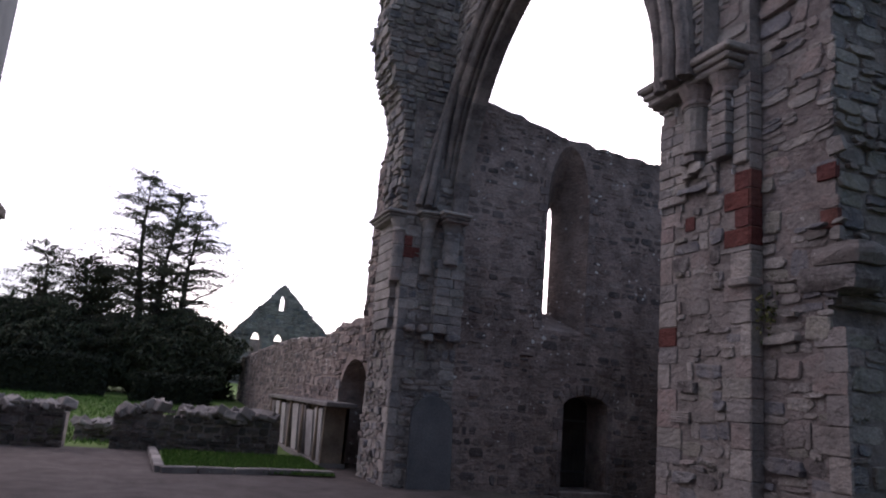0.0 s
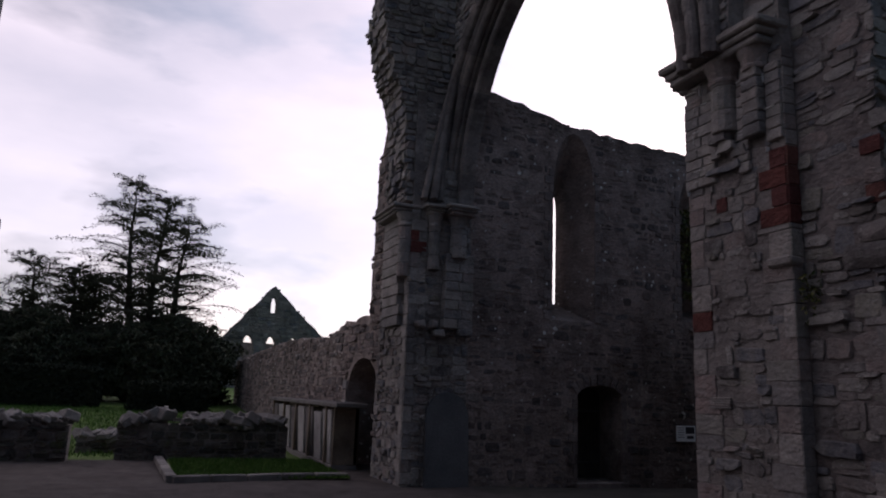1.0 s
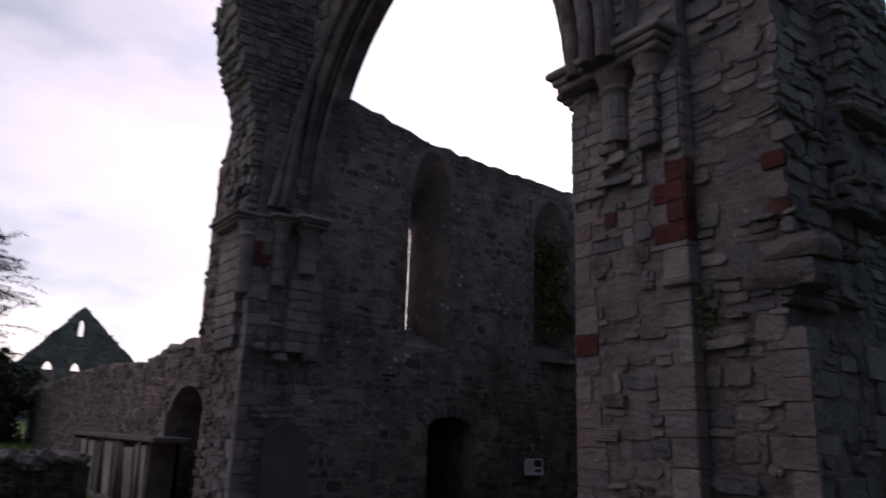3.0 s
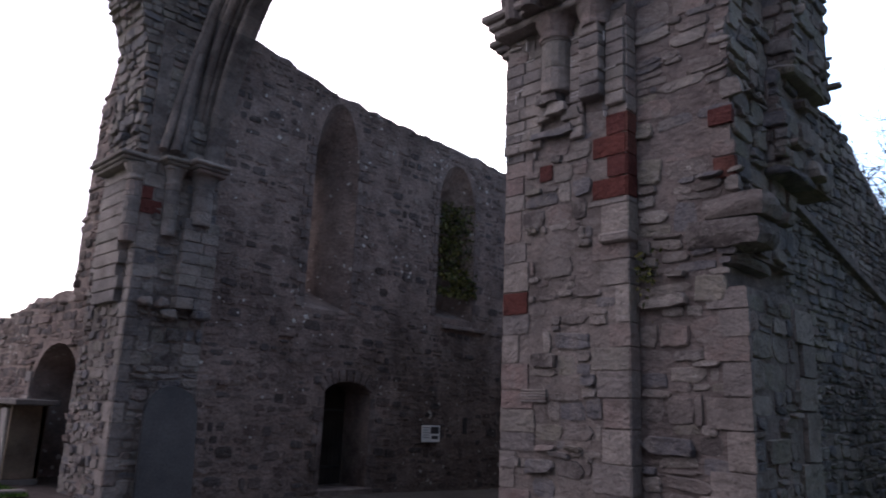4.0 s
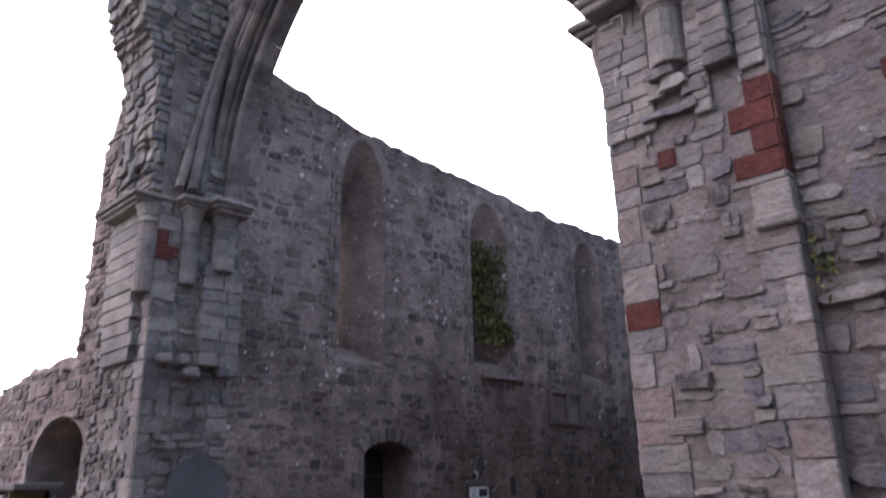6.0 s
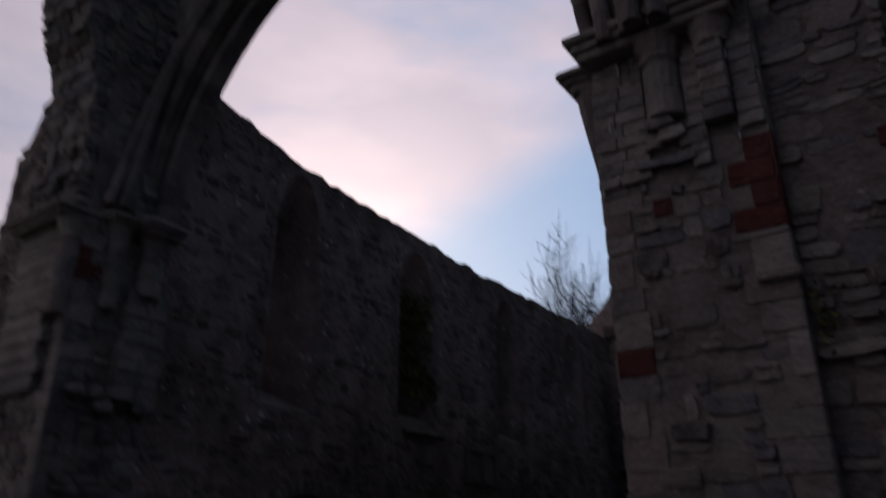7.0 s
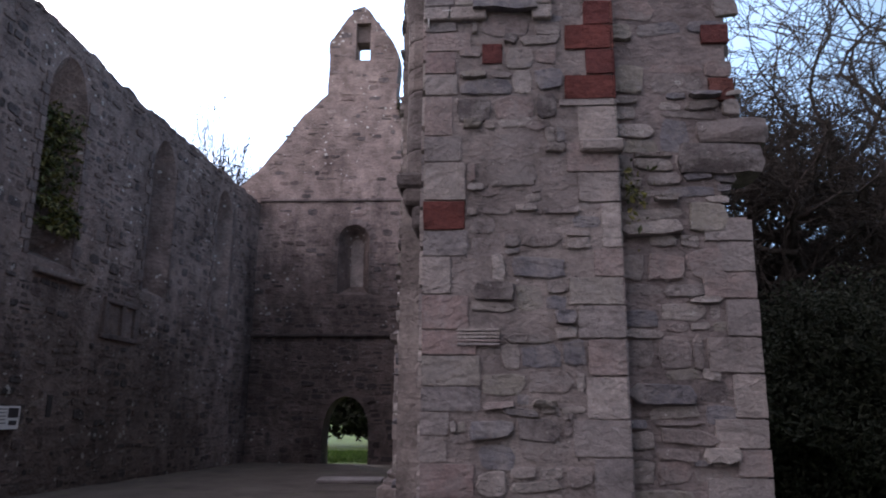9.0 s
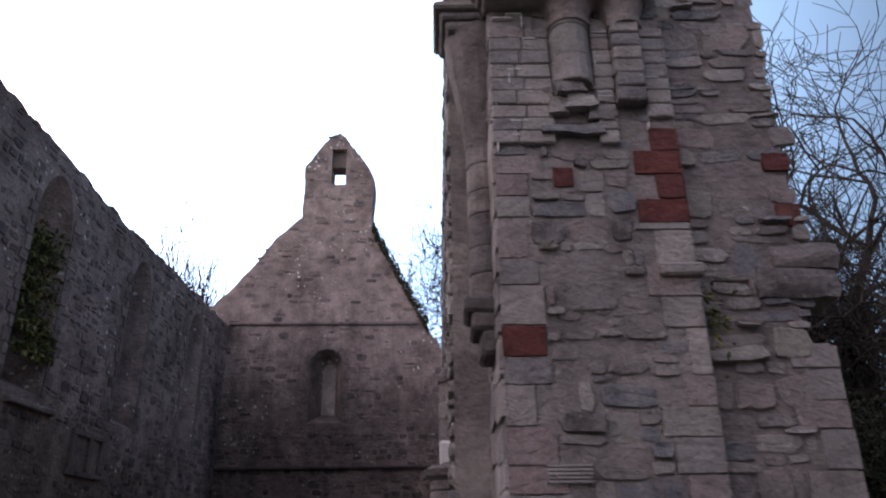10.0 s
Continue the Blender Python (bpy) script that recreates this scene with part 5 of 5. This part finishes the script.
sheet("grass_square", -14.0, -9.6, -5.85, -2.0, 0.09, mat_earth, "square of bright short grass inside the kerb")


def blades(name, spots, height, rng, label):
    V, F, n = [], [], 0
    for x, y, z in spots:
        a, h = rng.uniform(0, 6.28), height * rng.uniform(0.5, 1.3)
        dx, dy = 0.02 * math.cos(a), 0.02 * math.sin(a)
        V += [(x - dx, y - dy, z), (x + dx, y + dy, z), (x + rng.gauss(0, 0.3) * h, y + rng.gauss(0, 0.3) * h, z + h)]
        F.append((n, n + 1, n + 2))
        n += 3
    return tagged(raw_mesh(name, V, F, mat_grass), label, "grass", kind="stuff")


spots = []
for _ in range(14000):
    x, y = rng.uniform(-14.0, -9.6), rng.uniform(-5.8, -2.0)
    spots.append((x, y, ground_z(x, y) + 0.08))
blades("grass", spots, 0.08, rng, "short bright green grass inside the kerb")
spots = []
for _ in range(22000):
    x, y = rng.uniform(-34, -15.5), rng.uniform(-22, -3.0)
    spots.append((x, y, ground_z(x, y)))
blades("grass", spots, 0.13, rng, "green lawn beyond the low walls")
spots = []
for _ in range(9000):
    x, y = rng.uniform(-9, 0), rng.uniform(21, 29)
    spots.append((x, y, ground_z(x, y)))
blades("grass", spots, 0.13, rng, "green lawn beyond the west door")


def low_wall(y0, y1, x, height, seed, label):
    """A stump of rubble wall with an uneven capping of loose pale stones."""
    r = random.Random(seed)
    root = tagged(empty("wall_stump", (x, (y0 + y1) / 2, 0)), label, "wall", kind="structure")
    fc = Face((x, 0, 0), (0, 1, 0), (1, 0, 0))
    tops = [(y0, height * 0.85), (y0 + (y1 - y0) * 0.25, height * 1.1), (y0 + (y1 - y0) * 0.6, height * 0.95), (y1, height * 1.02)]
    o = root.location.copy()
    b = box_bm(-0.9, 0.0, y0 - o.y, y1 - o.y, -0.3, height * 0.82)
    part("core", b, mat_mortar_dark, root)
    st = courses(y0, y1, -0.05, height, lambda a, c: [], line_at(tops), r, (0.13, 0.25), (0.2, 0.5), 0.02)
    V, F, n = [], [], 0
    for u, v, w, h in st:
        verts, faces = r.choice(STONES)
        d = r.uniform(0.03, 0.08)
        V += [fc.at(u + px * w, v + pz * h, py * d) - o for px, py, pz in verts]
        F += [tuple(i + n for i in f) for f in faces]
        n += len(verts)
    ob = raw_mesh("stonework", V, F, mat_moss_and_shade, root)
    ob["kind"] = "stuff"
    for k in range(int((y1 - y0) * 16)):
        y, dx = r.uniform(y0, y1), r.uniform(-0.95, 0.02)
        s = r.uniform(0.10, 0.24)
        z = height * 0.82 + (line_at(tops)(y) - height * 0.82) * r.uniform(0.3, 1.0)
        b = box_bm(-s, s, -s * r.uniform(0.7, 1.2), s, -s * 0.6, s * 0.6, 0.03, None, s * 0.25, r)
        ob = part("capping_stone", b, mat_kerb, root)
        ob.matrix_basis = Matrix.Translation((dx, y - o.y, z)) @ Euler((r.uniform(-0.5, 0.5), r.uniform(-0.5, 0.5), r.uniform(0, 3))).to_matrix().to_4x4()
    return root


low_wall(-12.2, -8.25, -13.75, 1.12, 51, "ruined low rubble wall beside the gravel")
low_wall(-7.15, -2.6, -14.4, 1.16, 52, "ruined low rubble wall behind the grass square")
low_wall(-8.25, -7.15, -17.0, 0.5, 53, "low broken wall across the gap")

shelter = tagged(empty("slab_shelter", (-16.6, -1.6, 0)), "long low stone shelter with a flat roof over old slabs", "shelter")
sx0, sx1 = -4.7, 4.75
part("roof", box_bm(sx0 - 0.15, sx1 + 0.6, -0.42, 0.42, 1.62, 1.74, 0.02), mat_kerb, shelter, "flat weathered roof slab")
part("plinth", box_bm(sx0, sx1, -0.32, 0.4, -0.4, 0.14, 0.02), mat_kerb, shelter)
part("back", box_bm(sx0, sx1, 0.28, 0.38, 0.14, 1.62), mat_wood, shelter)
part("end_panel", box_bm(sx1 - 0.08, sx1, -0.3, 0.38, 0.14, 1.62, 0.01), mat_wood, shelter, "brown timber end panel")
part("end_panel", box_bm(sx0, sx0 + 0.08, -0.3, 0.38, 0.14, 1.62, 0.01), mat_wood, shelter, "brown timber end panel")
for k in range(5):
    x = sx0 + 0.3 + k * 2.1
    part("post", box_bm(x - 0.06, x + 0.06, -0.36, -0.26, 0.14, 1.62, 0.01), mat_wood, shelter)
rng = random.Random(43)
for k in range(8):
    x = -16.6 + sx0 + 0.72 + k * 1.14
    w, h = rng.uniform(0.44, 0.54), rng.uniform(1.3, 1.44)
    b = bmesh.new()
    pv = [(-w * 0.8, 0), (w * 0.8, 0), (w, h), (-w, h)]
    b.faces.new([b.verts.new((u, 0, v)) for u, v in pv])
    e = bmesh.ops.extrude_face_region(b, geom=b.faces[:])
    bmesh.ops.translate(b, vec=(0, -0.12, 0), verts=[q for q in e["geom"] if isinstance(q, bmesh.types.BMVert)])
    bmesh.ops.recalc_face_normals(b, faces=b.faces)
    bmesh.ops.bevel(b, geom=b.edges[:], offset=0.02, segments=1, affect="EDGES")
    ob = link_bm("coffin_slab", b, mat_gravestone)
    ob.matrix_basis = pose(x, -1.74, 0.14, 3, 0, rng.uniform(-2, 2))
    tagged(ob, "tapered pale grey coffin slab standing upright in the shelter", "gravestone", "slabs in the shelter")

# ---- the far refectory gable ----
rx = -62.0
face_r = Face((rx, 0, 0), (0, 1, 0), (1, 0, 0))
apex = (4.3, 11.7)
wins = [pointed(y, 1.0, 2.2, 5.8, 6.9) for y in (2.2, 4.3, 6.4)]
top_win = pointed(4.3, 0.55, 9.1, 10.0, 10.6)
outer_r = [(-0.6, 0.0), (9.6, 0.0), (9.6, 6.6)] + ragged([(9.5, 6.8), (6.8, 9.2), apex, (1.9, 9.0), (-0.4, 6.2)], random.Random(60), 0.5, 0.08) + [(-0.6, 6.0)]
refectory = slab_wall("refectory_gable", face_r, outer_r, [(w, w) for w in wins] + [(top_win, top_win)], 1.1, mat_mortar)
tagged(refectory, "distant ruined stone gable with three lancets and an attic window", "ruin")
part("rear_wall", box_bm(rx - 9.0, rx - 8.2, -3.0, 11.0, 0.0, 6.7), mat_render, refectory, "ruined rear wall seen through the lancets")
st = courses(-0.5, 9.5, 0.2, 11.4, gap_of(wins + [top_win], 0.1), line_at([(-0.4, 6.2), (1.9, 9.0), apex, (6.8, 9.2), (9.5, 6.8)]), random.Random(61), (0.2, 0.36), (0.3, 0.8), 0.04)
lay(face_r, st, refectory, random.Random(62), 0, lambda s: s[0], (0.02, 0.07))


# ---- trees ----
def tube(V, F, p, q, r0, r1, n=5):
    d = (q - p).normalized()
    r0, r1 = max(r0, 0.014), max(r1, 0.010)
    a = d.orthogonal().normalized()
    c = d.cross(a)
    base = len(V)
    for s, r in ((p, r0), (q, r1)):
        for k in range(n):
            t = 2 * math.pi * k / n
            V.append(s + a * r * math.cos(t) + c * r * math.sin(t))
    F += [(base + k, base + (k + 1) % n, base + n + (k + 1) % n, base + n + k) for k in range(n)]


def grow(V, F, rng, p, d, length, r, level, most, up=0.15, wiggle=0.35, kids=(2, 4), tips=None):
    """One limb and what it bears."""
    n = 6 if level < 3 else 4 if level < most else 2
    pts, rad = [p], [r]
    for k in range(n):
        d = (d + Vector((rng.gauss(0, wiggle), rng.gauss(0, wiggle), rng.gauss(0, wiggle) + up)) * (0.5 if level else 0.22)).normalized()
        q = pts[-1] + d * length / n
        pts.append(q)
        rad.append(r * (1 - 0.55 * (k + 1) / n))
    for k in range(n):
        tube(V, F, pts[k], pts[k + 1], rad[k], rad[k + 1], 7 if level == 0 else 4 if level < 3 else 3)
    if level >= most:
        if tips is not None:
            tips.append(pts[-1])
        return
    for _ in range(rng.randint(*kids) + (1 if level == 0 else 0)):
        k = rng.randint(1, n)
        side = Vector((rng.gauss(0, 1), rng.gauss(0, 1), rng.gauss(0, 0.6))).normalized()
        grow(V, F, rng, pts[k], (d * 0.55 + side * 0.85).normalized(), length * rng.uniform(0.55, 0.8), rad[k] * rng.uniform(0.62, 0.88), level + 1, most, up, wiggle, kids, tips)
    grow(V, F, rng, pts[-1], d, length * 0.75, rad[-1], level + 1, most, up, wiggle, kids, tips)


def bare_tree(at, length, r, seed, most, label, up=0.15, wiggle=0.35, kids=(2, 4), lean=(0, 0)):
    g = random.Random(seed)
    V, F = [], []
    grow(V, F, g, Vector((0, 0, -0.3)), Vector((lean[0], lean[1], 1)).normalized(), length, r, 0, most, up, wiggle, kids)
    root = tagged(empty("bare_tree", at), label, "tree")
    cut = 6 * 7
    raw_mesh("trunk", V[: cut * 2], F[:cut], mat_bark, root, True)
    raw_mesh("crown", V, F[cut:], mat_bark, root, True)
    return root


bare_tree((9.0, 10.6, 0), 7.2, 0.66, 71, 6, "large leafless tree with crooked spreading boughs", 0.18, 0.8, (3, 4), (-0.3, -0.1))
bare_tree((12.5, 18.0, 0), 7.5, 0.4, 72, 5, "leafless tree with a fine twiggy crown", 0.15, 0.6, (3, 4))
bare_tree((-1.2, 26.0, 0), 5.6, 0.42, 73, 6, "leafless tree with a round crown behind the gable", 0.12, 0.5, (3, 4))
bare_tree((-12.6, 25.0, 0), 5.35, 0.16, 77, 5, "slender leafless tree behind the nave wall", 0.7, 0.2, (3, 4))
bare_tree((-4.5, 40.0, 0), 6.5, 0.4, 76, 5, "leafless tree in the distance beyond the nave", 0.1, 0.4, (3, 4))


def clump_points(g, centre, radii, count, seed, rough=0.38):
    out = []
    while len(out) < count:
        d = Vector((g.gauss(0, 1), g.gauss(0, 1), g.gauss(0, 1))).normalized()
        k = 1 + rough * noise.noise(d * 2.2 + Vector((seed, 0, 0))) + 0.5 * rough * noise.noise(d * 6 + Vector((seed, 5, 0)))
        s = k * g.uniform(0.62, 1.0) ** 0.5
        p = Vector((d.x * radii[0], d.y * radii[1], d.z * radii[2])) * s
        if p.z + centre[2] > 0.05:
            out.append(p + Vector(centre))
    return out


def yew(at, radii, count, seed, label, mat=None, size=0.2):
    g = random.Random(seed)
    root = tagged(empty("yew_tree", at), label, "tree")
    V, F = [], []
    grow(V, F, g, Vector((0, 0, -0.3)), Vector((0, 0, 1)), radii[2] * 0.9, 0.28, 0, 3, 0.2, 0.3, (3, 4))
    raw_mesh("trunk", V, F, mat_bark, root, True)
    pts = clump_points(g, (0, 0, radii[2] * 0.95), radii, count, seed)
    leaves("crown", pts, size, mat or mat_yew, g, root)
    core = clump_points(g, (0, 0, radii[2] * 0.9), [r * 0.7 for r in radii], count // 5, seed)
    leaves("inner_crown", core, size * 3, mat or mat_yew, g, root)
    return root


yew((7.3, 9.0, -0.6), (3.5, 2.6, 2.35), 48000, 81, "dense dark evergreen yew beside the ruin", None, 0.06)
yew((11.5, 12.0, -0.6), (3.6, 3.0, 2.7), 40000, 82, "dense dark evergreen yew among the trees", None, 0.06)
yew((5.0, 16.5, 0), (2.6, 2.6, 2.6), 5000, 83, "dark evergreen bush behind the nave", None, 0.18)
yew((-4.5, 34.0, 0), (7.0, 2.5, 2.6), 7000, 84, "dark evergreen thicket beyond the west door", None, 0.22)
yew((-38.0, -12.6, 0.6), (2.6, 4.0, 2.5), 26000, 85, "broad dark yew tree at the lawn's edge", mat_needles, 0.15)
yew((-38.5, -5.6, 0.6), (2.6, 4.0, 2.7), 26000, 86, "broad dark yew tree under the cedar", mat_needles, 0.15)
yew((-39.0, -16.5, 0.6), (2.5, 3.0, 2.7), 14000, 87, "dark yew tree beside the hedge", mat_needles, 0.15)


def cedar(at, height, reach, seed, label, trunks=2):
    """A cedar: leaning stems and flat storeys of boughs, each with sprays of needles."""
    g = random.Random(seed)
    root = tagged(empty("cedar_tree", at), label, "tree")
    V, F, pts = [], [], []
    for k in range(trunks):
        p = Vector((0, (k - 0.5 * (trunks - 1)) * 0.7, -0.3))
        stem = [p]
        for j in range(9):
            stem.append(stem[-1] + Vector((g.gauss(0, 0.1), g.gauss(0, 0.10) + (k - 0.5 * (trunks - 1)) * 0.10, height * (1.0 - 0.06 * k) / 9)))
        for j in range(9):
            tube(V, F, stem[j], stem[j + 1], 0.34 * (1 - j / 9.5), 0.34 * (1 - (j + 1) / 9.5), 7)
        for _ in range(125):
            h = g.uniform(0.26, 0.985) ** 0.9
            i = min(8, int(h * 9))
            s = stem[i].lerp(stem[i + 1], h * 9 - i)
            a = g.uniform(0, 6.283)
            ln = reach * (1.04 - h) ** 0.48 * g.uniform(0.4, 1.0)
            q, d, r = s, Vector((math.cos(a), math.sin(a), 0.5)), 0.085 * (1.15 - h)
            for j in range(6):
                d = (d + Vector((g.gauss(0, 0.13), g.gauss(0, 0.13), -0.11 + g.gauss(0, 0.05)))).normalized()
                e = q + d * ln / 6
                tube(V, F, q, e, r * (1 - j / 6.5), r * (1 - (j + 1) / 6.5), 4)
                for _ in range(8 if j == 0 else 25):
                    f = q.lerp(e, g.random())
                    w = 0.042 * ln * (1.5 - 0.12 * j) + 0.05
                    pts.append(f + Vector((g.gauss(0, w), g.gauss(0, w), g.gauss(0, 0.07) - 0.03)))
                q = e
    raw_mesh("trunk", V, F, mat_bark, root, True)
    leaves("crown", pts, 0.066, mat_needles, g, root, 0.7)
    return root


cedar((-41.0, -6.5, 0.6), 14.4, 7.2, 91, "tall dark cedar with three stems and layered boughs", 3)
cedar((-43.0, -11.2, 0.6), 9.4, 6.2, 92, "dark spreading conifer behind the yews", 3)


def hedge(x, y0, y1, h, seed, label):
    g = random.Random(seed)
    root = tagged(empty("hedge", (x, (y0 + y1) / 2, ground_z(x, y0))), label, "hedge")
    ln = (y1 - y0) / 2
    part("core", box_bm(-0.5, 0.5, -ln + 0.05, ln - 0.05, -0.2, h - 0.12, 0.1), mat_yew, root)
    pts = []
    for _ in range(int((y1 - y0) * 420)):
        f = g.random()
        pts.append((0.55, g.uniform(-ln, ln), g.uniform(0, h)) if f < 0.55 else (g.uniform(-0.55, 0.55), g.uniform(-ln, ln), h) if f < 0.85 else (g.uniform(-0.5, 0.5), ln, g.uniform(0, h)))
    leaves("foliage", [(px + g.gauss(0, 0.06), py + g.gauss(0, 0.06), pz + g.gauss(0, 0.06)) for px, py, pz in pts], 0.13, mat_yew, g, root)
    return root


hedge(-34.0, -26.0, -8.6, 1.9, 95, "long clipped dark hedge across the lawn")
hedge(-32.5, -7.2, -3.4, 1.35, 96, "short clipped green hedge beside the lawn")

g = random.Random(97)
pts = []
for _ in range(26):
    y, x = g.uniform(-70, -10), g.uniform(-90, -66)
    pts += clump_points(g, (x, y, 4.0), (3.5, 3.8, g.uniform(3.0, 5.0)), 520, g.random() * 9)
for _ in range(16):
    y, x = g.uniform(8, 60), g.uniform(-110, -80)
    pts += clump_points(g, (x, y, 3.5), (3.5, 3.8, g.uniform(2.5, 4.0)), 420, g.random() * 9)
for _ in range(16):
    y, x = g.uniform(40, 60), g.uniform(4, 60)
    pts += clump_points(g, (x, y, 3.5), (3.5, 3.8, g.uniform(3.5, 5.0)), 420, g.random() * 9)
for _ in range(12):
    y, x = g.uniform(18, 40), g.uniform(20, 40)
    pts += clump_points(g, (x, y, 3.5), (3.5, 3.8, g.uniform(3.5, 5.0)), 420, g.random() * 9)
tagged(leaves("far_wood", pts, 0.55, mat_far_wood, g), "brown and green winter woods in the distance", "woods", kind="stuff")
